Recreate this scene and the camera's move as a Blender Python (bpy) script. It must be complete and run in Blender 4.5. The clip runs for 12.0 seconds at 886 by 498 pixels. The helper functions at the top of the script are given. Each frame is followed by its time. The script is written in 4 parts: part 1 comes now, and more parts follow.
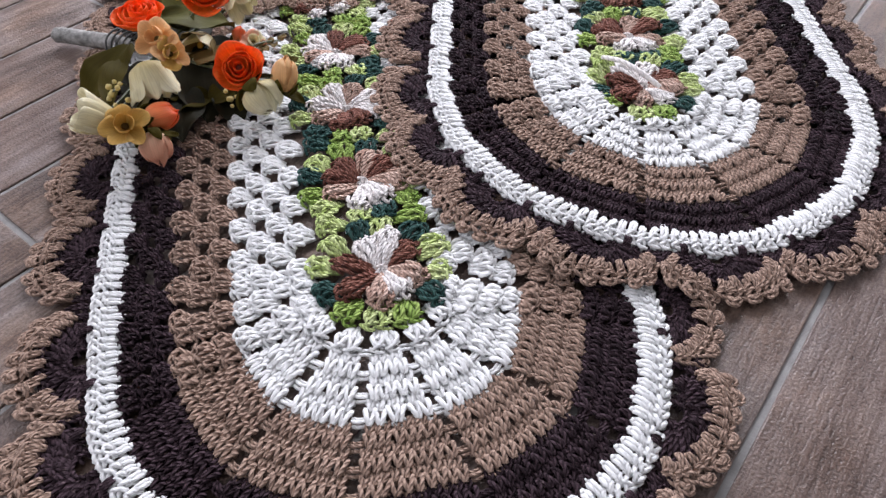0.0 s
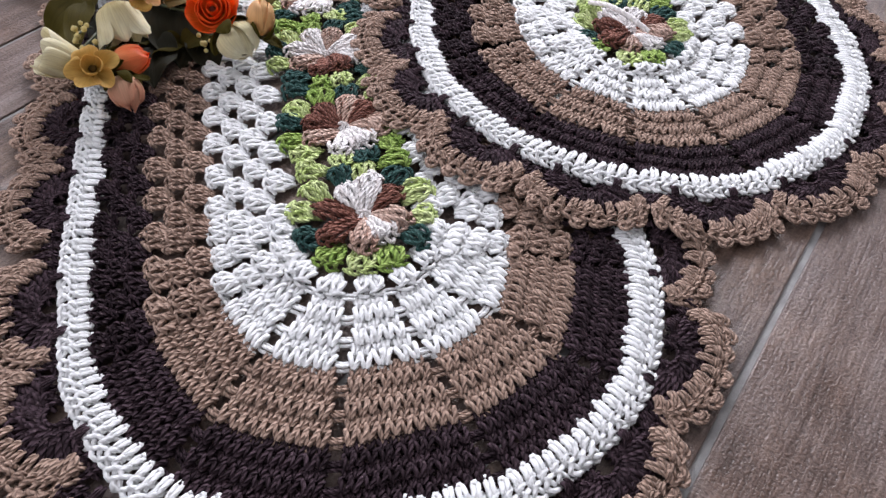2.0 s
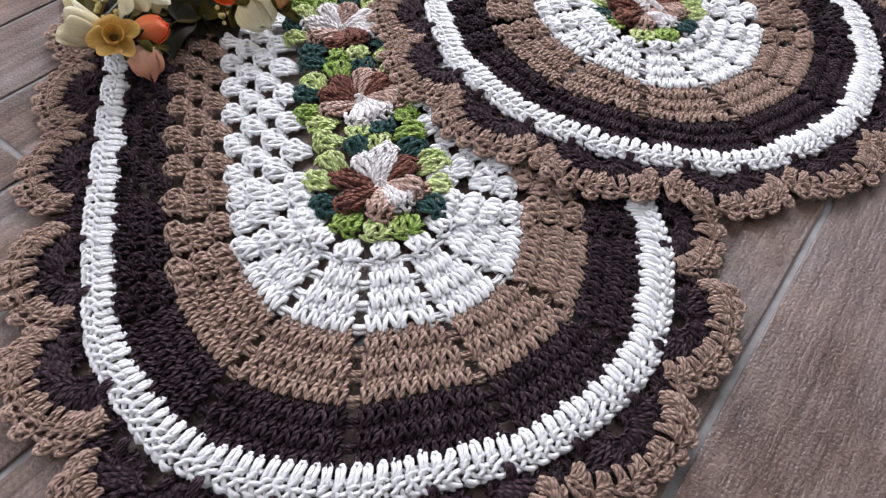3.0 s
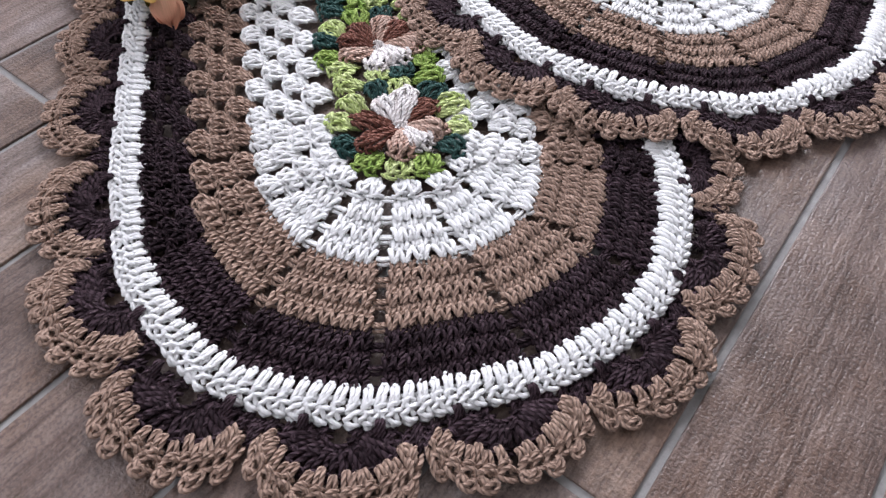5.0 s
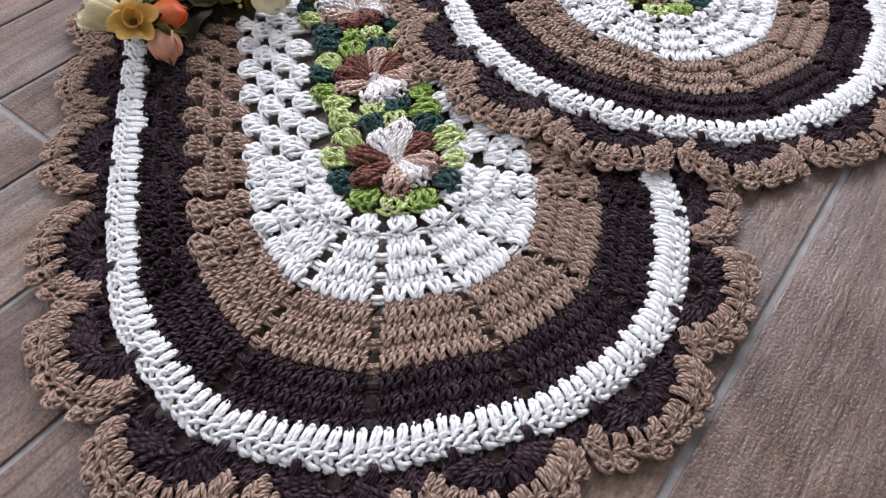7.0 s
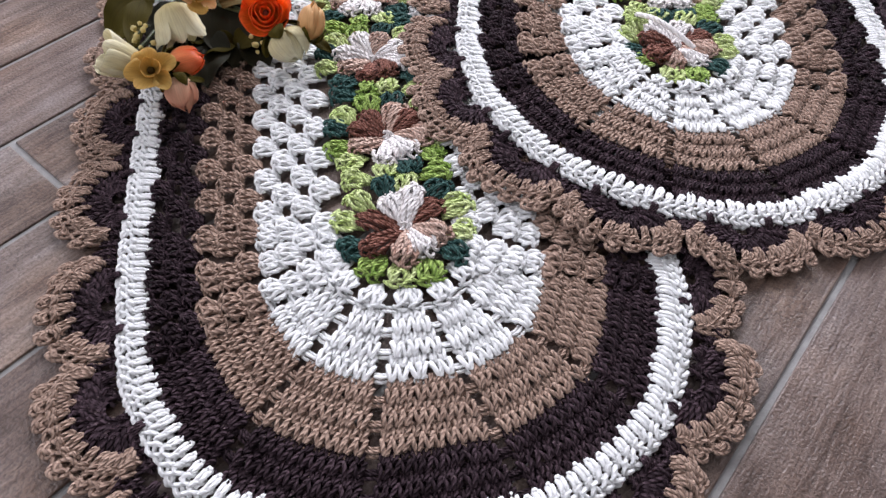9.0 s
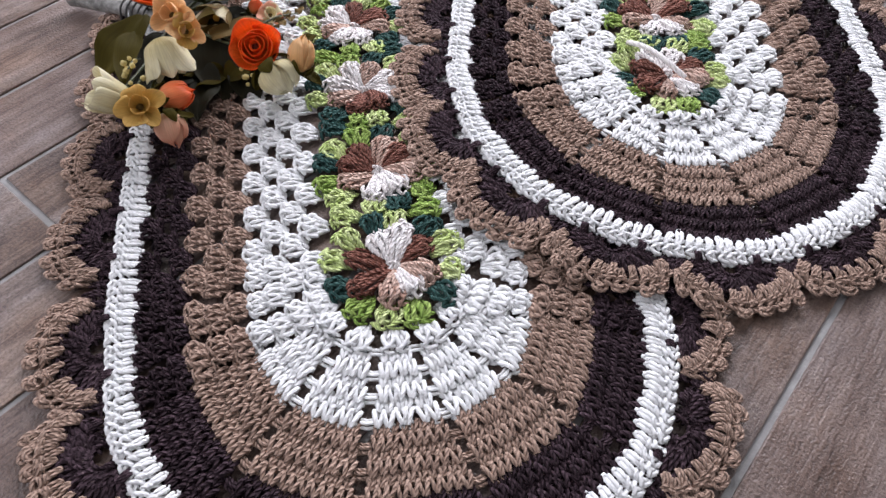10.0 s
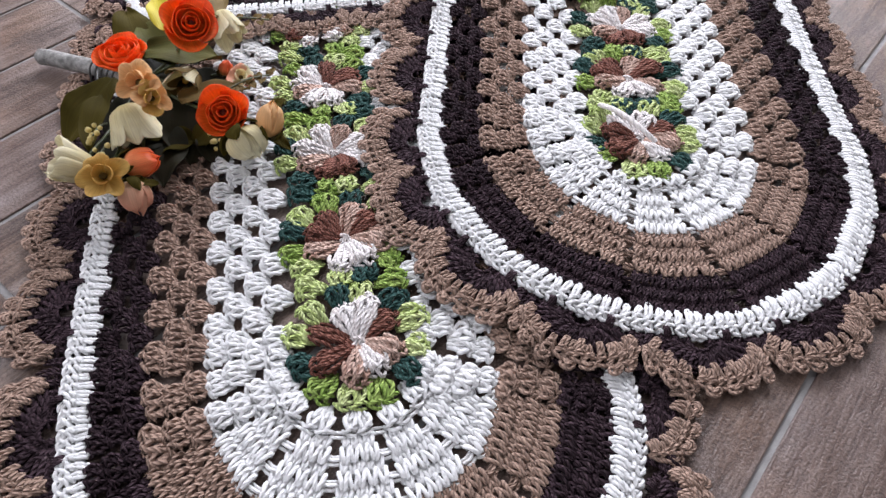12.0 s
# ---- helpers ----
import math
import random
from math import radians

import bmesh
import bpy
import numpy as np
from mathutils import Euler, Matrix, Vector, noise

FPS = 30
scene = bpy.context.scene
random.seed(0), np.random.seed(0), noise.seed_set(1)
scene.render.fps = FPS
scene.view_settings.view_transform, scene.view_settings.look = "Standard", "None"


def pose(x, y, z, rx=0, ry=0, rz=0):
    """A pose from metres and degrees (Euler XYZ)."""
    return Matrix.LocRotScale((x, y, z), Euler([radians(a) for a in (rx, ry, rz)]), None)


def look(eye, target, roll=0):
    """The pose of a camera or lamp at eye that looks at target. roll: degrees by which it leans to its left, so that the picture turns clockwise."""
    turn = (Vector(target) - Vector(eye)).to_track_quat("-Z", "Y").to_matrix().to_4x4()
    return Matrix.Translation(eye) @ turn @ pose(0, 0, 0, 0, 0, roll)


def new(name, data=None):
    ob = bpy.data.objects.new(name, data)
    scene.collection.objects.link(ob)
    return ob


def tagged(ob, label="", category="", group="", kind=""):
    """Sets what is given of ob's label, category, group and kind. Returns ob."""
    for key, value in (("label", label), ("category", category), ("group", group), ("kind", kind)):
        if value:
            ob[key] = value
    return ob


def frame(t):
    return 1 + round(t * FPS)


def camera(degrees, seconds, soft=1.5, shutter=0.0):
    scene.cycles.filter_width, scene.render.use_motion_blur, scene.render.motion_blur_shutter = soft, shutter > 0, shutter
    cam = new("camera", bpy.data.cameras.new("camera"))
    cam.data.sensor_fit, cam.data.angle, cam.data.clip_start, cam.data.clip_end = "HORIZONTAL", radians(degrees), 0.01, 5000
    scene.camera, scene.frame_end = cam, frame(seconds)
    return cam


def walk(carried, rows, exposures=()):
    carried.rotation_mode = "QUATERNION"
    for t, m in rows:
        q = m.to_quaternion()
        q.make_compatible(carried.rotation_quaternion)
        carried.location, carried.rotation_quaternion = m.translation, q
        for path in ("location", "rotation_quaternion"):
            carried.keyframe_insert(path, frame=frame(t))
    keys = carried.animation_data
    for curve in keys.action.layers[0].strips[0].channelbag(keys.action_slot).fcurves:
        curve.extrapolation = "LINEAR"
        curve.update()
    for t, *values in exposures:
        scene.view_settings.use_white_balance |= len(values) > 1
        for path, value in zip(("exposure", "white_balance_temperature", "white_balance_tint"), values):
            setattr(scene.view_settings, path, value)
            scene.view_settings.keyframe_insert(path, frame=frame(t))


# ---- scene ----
cam = camera(66.0, 12.0, soft=1.5)
PATH = [
    (0, (0.004, -0.013, 0.43), (0.004, 1.324, -1.058), -0.1),
    (0.5, (0.007, -0.009, 0.423), (0.028, 1.308, -1.082), -0.0),
    (1, (0.008, -0.01, 0.415), (0.048, 1.296, -1.099), 0.5),
    (1.5, (0.003, -0.013, 0.408), (0.049, 1.277, -1.12), 0.5),
    (2, (0.001, -0.021, 0.401), (0.054, 1.262, -1.133), 1.2),
    (2.5, (-0.003, -0.031, 0.399), (0.038, 1.24, -1.145), 1.5),
    (3, (-0.007, -0.039, 0.398), (0.033, 1.22, -1.155), 1.6),
    (5, (-0.018, -0.071, 0.383), (0.004, 1.15, -1.201), 0.9),
    (5.5, (-0.021, -0.076, 0.383), (-0.006, 1.149, -1.198), 0.4),
    (6, (-0.02, -0.075, 0.382), (-0.019, 1.14, -1.207), 0.0),
    (6.5, (-0.012, -0.064, 0.388), (-0.033, 1.164, -1.191), -1.1),
    (7, (-0.007, -0.055, 0.394), (-0.015, 1.188, -1.173), -0.9),
    (9, (-0.009, -0.005, 0.438), (-0.031, 1.207, -1.153), 1.4),
    (9.5, (-0.004, 0.011, 0.451), (-0.028, 1.208, -1.151), 1.3),
    (10, (0.002, 0.023, 0.46), (-0.029, 1.224, -1.138), 0.9),
    (10.5, (0.005, 0.034, 0.468), (-0.023, 1.256, -1.115), 1.3),
    (11, (0.013, 0.046, 0.472), (-0.016, 1.28, -1.101), 0.9),
    (11.5, (0.015, 0.054, 0.477), (-0.007, 1.294, -1.092), 1.4),
    (12, (0.02, 0.061, 0.479), (0.015, 1.318, -1.076), 1.9),
]
walk(cam, [(t, look(eye, target, roll)) for t, eye, target, roll in PATH],
     exposures=[(0, 0.09), (3, 0.15), (5, 0.20), (7, 0.19), (9, 0.15), (12, 0.09)])

# ---------------------------------------------------------------- world and light
world = bpy.data.worlds.new("sky_world")
scene.world = world
world.use_nodes = True
wn = world.node_tree
sky = wn.nodes.new("ShaderNodeTexSky")
sky.sky_type = "NISHITA"
sky.sun_disc = False
sky.sun_elevation, sky.sun_rotation = radians(48), radians(20)
wn.links.new(sky.outputs["Color"], wn.nodes["Background"].inputs["Color"])
wn.nodes["Background"].inputs["Strength"].default_value = 0.10
SUN = new("sun", bpy.data.lights.new("sun", "SUN"))
SUN.data.energy, SUN.data.angle, SUN.data.color = 0.6, radians(15), (1.0, 0.96, 0.9)
SUN.matrix_world = look((1.2, 3.5, 4.0), (0, 0.4, 0))


def area_lamp(name, m, sx, sy, power, color):
    ob = new(name, bpy.data.lights.new(name, "AREA"))
    ob.data.shape, ob.data.size, ob.data.size_y = "RECTANGLE", sx, sy
    ob.data.energy, ob.data.color = power, color
    ob.matrix_world = m
    return ob


# daylight in the openings: a wide glazed door ahead, a smaller window at the side
area_lamp("door_daylight", look((0.20, 2.93, 1.25), (0.0, 0.5, 0.0)), 2.3, 1.9, 172, (0.895, 0.902, 1.0))
# fill from the left: an unseen window, added to brighten that side
area_lamp("window_side_fill", look((-2.33, 0.2, 1.5), (0.0, 0.4, 0.0)), 1.5, 1.1, 38, (0.895, 0.902, 1.0))
scene.view_settings.exposure = 0.0


# ---------------------------------------------------------------- materials
def material(name, rough=0.6):
    m = bpy.data.materials.new(name)
    m.use_nodes = True
    b = m.node_tree.nodes["Principled BSDF"]
    b.inputs["Roughness"].default_value = rough
    return m, m.node_tree, b


def math_node(nt, op, a, b=None):
    n = nt.nodes.new("ShaderNodeMath")
    n.operation = op
    for i, v in enumerate((a, b)):
        if v is None:
            continue
        if isinstance(v, (int, float)):
            n.inputs[i].default_value = v
        else:
            nt.links.new(v, n.inputs[i])
    return n.outputs[0]


def ramp(nt, fac, stops):
    n = nt.nodes.new("ShaderNodeValToRGB")
    e = n.color_ramp.elements
    while len(e) < len(stops):
        e.new(0.5)
    for el, (p, c) in zip(e, stops):
        el.position, el.color = p, (*c, 1)
    nt.links.new(fac, n.inputs[0])
    return n.outputs[0]


def noise_tex(nt, vec, scale, detail=3.0, rough=0.5):
    n = nt.nodes.new("ShaderNodeTexNoise")
    n.inputs["Scale"].default_value, n.inputs["Detail"].default_value, n.inputs["Roughness"].default_value = scale, detail, rough
    if vec is not None:
        nt.links.new(vec, n.inputs["Vector"])
    return n.outputs["Fac"]


def mixed(nt, fac, a, b, mode="MIX"):
    n = nt.nodes.new("ShaderNodeMix")
    n.data_type, n.blend_type = "RGBA", mode
    for sock, v in ((n.inputs["Factor"], fac), (n.inputs["A"], a), (n.inputs["B"], b)):
        if isinstance(v, (int, float)):
            sock.default_value = v
        elif isinstance(v, tuple):
            sock.default_value = (*v, 1)
        else:
            nt.links.new(v, sock)
    return n.outputs["Result"]


def bumped(nt, bsdf, height, strength, dist):
    n = nt.nodes.new("ShaderNodeBump")
    n.inputs["Strength"].default_value, n.inputs["Distance"].default_value = strength, dist
    nt.links.new(height, n.inputs["Height"])
    nt.links.new(n.outputs["Normal"], bsdf.inputs["Normal"])


def scaled_vec(nt, vec, s):
    n = nt.nodes.new("ShaderNodeMapping")
    n.inputs["Scale"].default_value = s
    nt.links.new(vec, n.inputs["Vector"])
    return n.outputs["Vector"]


def yarn_material(name, low, high, fleck=None, sheen=0.05, ply_shade_tone=0.60, relief=0.0012, seep=0.0):
    """Twisted cotton string: three plies that wind round it, fuzz, and slight changes of dye."""
    m, nt, b = material(name, 0.85)
    uv = nt.nodes.new("ShaderNodeUVMap")
    sep = nt.nodes.new("ShaderNodeSeparateXYZ")
    nt.links.new(uv.outputs[0], sep.inputs[0])
    turn = math_node(nt, "ADD", math_node(nt, "MULTIPLY", sep.outputs[0], 3.0), math_node(nt, "MULTIPLY", sep.outputs[1], 2.4))
    wave = math_node(nt, "SINE", math_node(nt, "MULTIPLY", turn, 2 * math.pi))
    ply = math_node(nt, "POWER", math_node(nt, "ADD", math_node(nt, "MULTIPLY", wave, 0.5), 0.5), 0.6)
    geo = nt.nodes.new("ShaderNodeNewGeometry")
    tc = nt.nodes.new("ShaderNodeTexCoord")
    fine = noise_tex(nt, tc.outputs["Object"], 900, 3, 0.7)
    broad = noise_tex(nt, geo.outputs["Position"], 35, 3, 0.6)
    tone = math_node(nt, "ADD", math_node(nt, "MULTIPLY", geo.outputs["Random Per Island"], 0.45), math_node(nt, "MULTIPLY", broad, 0.6))
    col = ramp(nt, tone, [(0.2, low), (0.85, high)])
    # shade in the creases between plies is multiplied into the colour
    ply_shade = ramp(nt, ply, [(0.0, (ply_shade_tone,) * 3), (0.62, (1.0, 1.0, 1.0))])
    col = mixed(nt, 1.0, col, ply_shade, "MULTIPLY")
    if fleck:
        spots = ramp(nt, noise_tex(nt, geo.outputs["Position"], 260, 2, 0.5), [(0.66, (0, 0, 0)), (0.74, (1, 1, 1))])
        col = mixed(nt, math_node(nt, "MULTIPLY", spots, 0.35), col, fleck)
    nt.links.new(col, b.inputs["Base Color"])
    b.inputs["Sheen Weight"].default_value = sheen
    b.inputs["Sheen Roughness"].default_value = 0.5
    b.inputs["Specular IOR Level"].default_value = 0.06
    # loose cotton lets some light pass through
    b.inputs["Subsurface Weight"].default_value = seep
    b.inputs["Subsurface Radius"].default_value = (1.0, 1.0, 1.0)
    b.inputs["Subsurface Scale"].default_value = 0.007
    bumped(nt, b, math_node(nt, "ADD", ply, math_node(nt, "MULTIPLY", fine, 0.6)), 1.0, relief)
    return m


WHITE = yarn_material("white_cotton", (0.80, 0.796, 0.793), (0.865, 0.865, 0.868), ply_shade_tone=0.96, relief=0.00035, seep=0.5)
TAN = yarn_material("taupe_cotton", (0.285, 0.191, 0.148), (0.450, 0.314, 0.247), ply_shade_tone=0.62, relief=0.0009)
# wide tone range: highlights on single strands are put into this colour
DARK = yarn_material("dark_brown_cotton", (0.016, 0.0096, 0.0120), (0.080, 0.0515, 0.0630), (0.26, 0.19, 0.195), 0.0, ply_shade_tone=0.45)
LIME = yarn_material("lime_cotton", (0.44, 0.56, 0.17), (0.66, 0.74, 0.36), ply_shade_tone=0.66)
LEAFGREEN = yarn_material("leaf_green_cotton", (0.19, 0.31, 0.055), (0.40, 0.53, 0.15), ply_shade_tone=0.62)
TEAL = yarn_material("bottle_green_cotton", (0.018, 0.055, 0.050), (0.048, 0.110, 0.098))
RUST = yarn_material("red_brown_cotton", (0.105, 0.036, 0.026), (0.29, 0.125, 0.092))
ROSY = yarn_material("rosy_beige_cotton", (0.42, 0.245, 0.185), (0.66, 0.48, 0.40), ply_shade_tone=0.62)
PALE = yarn_material("pinkish_white_cotton", (0.72, 0.65, 0.63), (0.86, 0.83, 0.82), ply_shade_tone=0.86, relief=0.0008)


def plank_material():
    m, nt, b = material("wood_look_tile", 0.42)
    tc = nt.nodes.new("ShaderNodeTexCoord")
    info = nt.nodes.new("ShaderNodeObjectInfo")
    comb = nt.nodes.new("ShaderNodeCombineXYZ")
    for i, f in enumerate((17.0, 9.0, 5.0)):
        nt.links.new(math_node(nt, "MULTIPLY", info.outputs["Random"], f), comb.inputs[i])
    add = nt.nodes.new("ShaderNodeVectorMath")
    nt.links.new(tc.outputs["Object"], add.inputs[0])
    nt.links.new(comb.outputs[0], add.inputs[1])
    vec = add.outputs[0]
    long_grain = noise_tex(nt, scaled_vec(nt, vec, (3.5, 30.0, 30.0)), 1.8, 8, 0.72)
    fibre = noise_tex(nt, scaled_vec(nt, vec, (22.0, 260.0, 260.0)), 1.0, 4, 0.7)
    cloud = noise_tex(nt, vec, 13.0, 6, 0.68)
    grit = noise_tex(nt, vec, 420.0, 2, 0.6)
    tone = math_node(nt, "ADD", math_node(nt, "MULTIPLY", long_grain, 0.55), math_node(nt, "MULTIPLY", cloud, 0.45))
    col = ramp(nt, tone, [(0.35, (0.064, 0.041, 0.032)), (0.46, (0.148, 0.103, 0.084)), (0.54, (0.214, 0.163, 0.140)), (0.66, (0.292, 0.243, 0.219))])
    streak = ramp(nt, fibre, [(0.34, (0.42, 0.37, 0.35)), (0.54, (1.0, 1.0, 1.0))])
    col = mixed(nt, 0.62, col, streak, "MULTIPLY")
    # thin dark lines that run along the boards, and patches of warmer and greyer print
    line = noise_tex(nt, scaled_vec(nt, vec, (2.2, 110.0, 110.0)), 1.0, 3, 0.6)
    col = mixed(nt, 0.8, col, ramp(nt, line, [(0.30, (0.45, 0.40, 0.38)), (0.40, (1.0, 1.0, 1.0))]), "MULTIPLY")
    patch = noise_tex(nt, scaled_vec(nt, vec, (5.0, 9.0, 9.0)), 1.3, 4, 0.6)
    col = mixed(nt, 1.0, col, ramp(nt, patch, [(0.34, (1.06, 0.98, 0.90)), (0.50, (0.97, 1.0, 1.05)), (0.66, (0.93, 1.01, 1.12))]), "MULTIPLY")
    speck = ramp(nt, grit, [(0.36, (0.55, 0.53, 0.52)), (0.5, (1, 1, 1)), (0.66, (1.25, 1.24, 1.22))])
    col = mixed(nt, 0.7, col, speck, "MULTIPLY")
    hue = ramp(nt, info.outputs["Random"], [(0.0, (0.86, 0.78, 0.74)), (0.5, (1.0, 0.97, 0.94)), (1.0, (1.14, 1.16, 1.16))])
    col = mixed(nt, 1.0, col, hue, "MULTIPLY")
    nt.links.new(col, b.inputs["Base Color"])
    nt.links.new(ramp(nt, cloud, [(0.3, (0.34,) * 3), (0.7, (0.55,) * 3)]), b.inputs["Roughness"])
    h = math_node(nt, "ADD", math_node(nt, "MULTIPLY", fibre, 0.8), math_node(nt, "MULTIPLY", grit, 0.9))
    bumped(nt, b, h, 0.9, 0.0012)
    return m


def plain_material(name, low, high, rough, scale=20.0, bump=0.2, dist=0.001):
    m, nt, b = material(name, rough)
    tc = nt.nodes.new("ShaderNodeTexCoord")
    f = noise_tex(nt, tc.outputs["Object"], scale, 5, 0.6)
    nt.links.new(ramp(nt, f, [(0.3, low), (0.7, high)]), b.inputs["Base Color"])
    bumped(nt, b, noise_tex(nt, tc.outputs["Object"], scale * 6, 3, 0.6), bump, dist)
    return m


def petal_material(name, base, tip, rough=0.55, seep=0.35, gloss=0.3):
    """Dyed cloth petal: colour runs from base to tip, with fine veins and a weave."""
    m, nt, b = material(name, rough)
    uv = nt.nodes.new("ShaderNodeUVMap")
    sep = nt.nodes.new("ShaderNodeSeparateXYZ")
    nt.links.new(uv.outputs[0], sep.inputs[0])
    geo = nt.nodes.new("ShaderNodeNewGeometry")
    b.inputs["Specular IOR Level"].default_value = gloss
    vein = noise_tex(nt, scaled_vec(nt, uv.outputs[0], (26.0, 1.6, 1.0)), 1.0, 3, 0.6)
    blot = noise_tex(nt, geo.outputs["Position"], 90, 3, 0.6)
    f = math_node(nt, "ADD", math_node(nt, "MULTIPLY", sep.outputs[1], 0.7), math_node(nt, "MULTIPLY", blot, 0.35))
    col = ramp(nt, f, [(0.15, base), (0.8, tip)])
    col = mixed(nt, 0.55, col, ramp(nt, vein, [(0.35, (0.66, 0.62, 0.58)), (0.6, (1, 1, 1))]), "MULTIPLY")
    nt.links.new(col, b.inputs["Base Color"])
    trans = nt.nodes.new("ShaderNodeBsdfTranslucent")
    nt.links.new(col, trans.inputs["Color"])
    mix = nt.nodes.new("ShaderNodeMixShader")
    mix.inputs[0].default_value = seep
    nt.links.new(b.outputs[0], mix.inputs[1])
    nt.links.new(trans.outputs[0], mix.inputs[2])
    nt.links.new(mix.outputs[0], nt.nodes["Material Output"].inputs["Surface"])
    bumped(nt, b, vein, 0.6, 0.0008)
    return m


PLANK = plank_material()
GROUT = plain_material("grout", (0.23, 0.222, 0.217), (0.34, 0.333, 0.328), 0.9, 60, 0.4)
WALL = plain_material("wall_paint", (0.44, 0.435, 0.435), (0.50, 0.495, 0.495), 0.8, 3)
CEIL = plain_material("ceiling_paint", (0.48, 0.48, 0.47), (0.52, 0.52, 0.51), 0.85, 3)
FRAME = plain_material("white_frame_paint", (0.74, 0.74, 0.73), (0.8, 0.8, 0.8), 0.4, 8)
ORANGE = petal_material("orange_petal", (1.0, 0.36, 0.06), (1.0, 0.165, 0.020), 0.5, 0.45)
CORAL = petal_material("coral_petal", (0.95, 0.46, 0.18), (0.95, 0.18, 0.06), 0.5, 0.4)
PEACH = petal_material("peach_petal", (0.84, 0.46, 0.16), (0.92, 0.60, 0.30), 0.6)
PINK = petal_material("pink_petal", (0.86, 0.60, 0.40), (0.86, 0.42, 0.28), 0.6)
CREAM = petal_material("cream_petal", (0.72, 0.61, 0.27), (0.90, 0.85, 0.63), 0.6)
AMBER = petal_material("amber_petal", (0.60, 0.36, 0.06), (0.76, 0.49, 0.14), 0.6)
YELLOW = petal_material("yellow_petal", (0.62, 0.52, 0.03), (0.72, 0.62, 0.05), 0.6)
OLIVE = petal_material("olive_leaf", (0.036, 0.029, 0.004), (0.068, 0.053, 0.009), 0.75, 0.15, 0.05)
SAGE = petal_material("sage_leaf", (0.062, 0.062, 0.014), (0.120, 0.116, 0.034), 0.7, 0.15, 0.10)
# near-black green: shade inside the bunch is put into this colour
SHADED = petal_material("dull_shaded_leaf", (0.012, 0.012, 0.006), (0.026, 0.023, 0.012), 0.7, 0.15, 0.12)
BRONZE = petal_material("bronze_leaf", (0.11, 0.068, 0.020), (0.19, 0.13, 0.045), 0.7, 0.15, 0.12)
STEMGREEN = plain_material("green_stem", (0.035, 0.045, 0.012), (0.07, 0.08, 0.025), 0.5, 80)
HEART = plain_material("dark_flower_heart", (0.08, 0.012, 0.006), (0.18, 0.03, 0.01), 0.7, 200)
WRAP = plain_material("grey_stem_wrap", (0.075, 0.072, 0.066), (0.40, 0.39, 0.37), 0.6, 120, 0.5, 0.002)
WIRE = plain_material("dark_wire", (0.03, 0.03, 0.028), (0.08, 0.08, 0.075), 0.4, 90)


# ---------------------------------------------------------------- building helpers
def link_mesh(name, me, mat, parent=None, label="", kind="", m=None):
    ob = new(name, me)
    if mat is not None and not me.materials:
        me.materials.append(mat)
    if parent is not None:
        ob.parent = parent
    if m is not None:
        ob.matrix_basis = m
    return tagged(ob, label, kind=kind)


def part(name, bm, mat, parent=None, label="", kind="", smooth=False):
    me = bpy.data.meshes.new(name)
    bm.to_mesh(me)
    bm.free()
    if smooth:
        me.shade_smooth()
    return link_mesh(name, me, mat, parent, label, kind)


def box(bm, x0, x1, y0, y1, z0, z1, bevel=0.0):
    g = bmesh.ops.create_cube(bm, size=1, matrix=Matrix.Translation(((x0 + x1) / 2, (y0 + y1) / 2, (z0 + z1) / 2)) @ Matrix.Diagonal((x1 - x0, y1 - y0, z1 - z0, 1)))
    if bevel:
        edges = list({e for v in g["verts"] for e in v.link_edges})
        bmesh.ops.bevel(bm, geom=edges, offset=bevel, segments=2, affect="EDGES", profile=0.5)


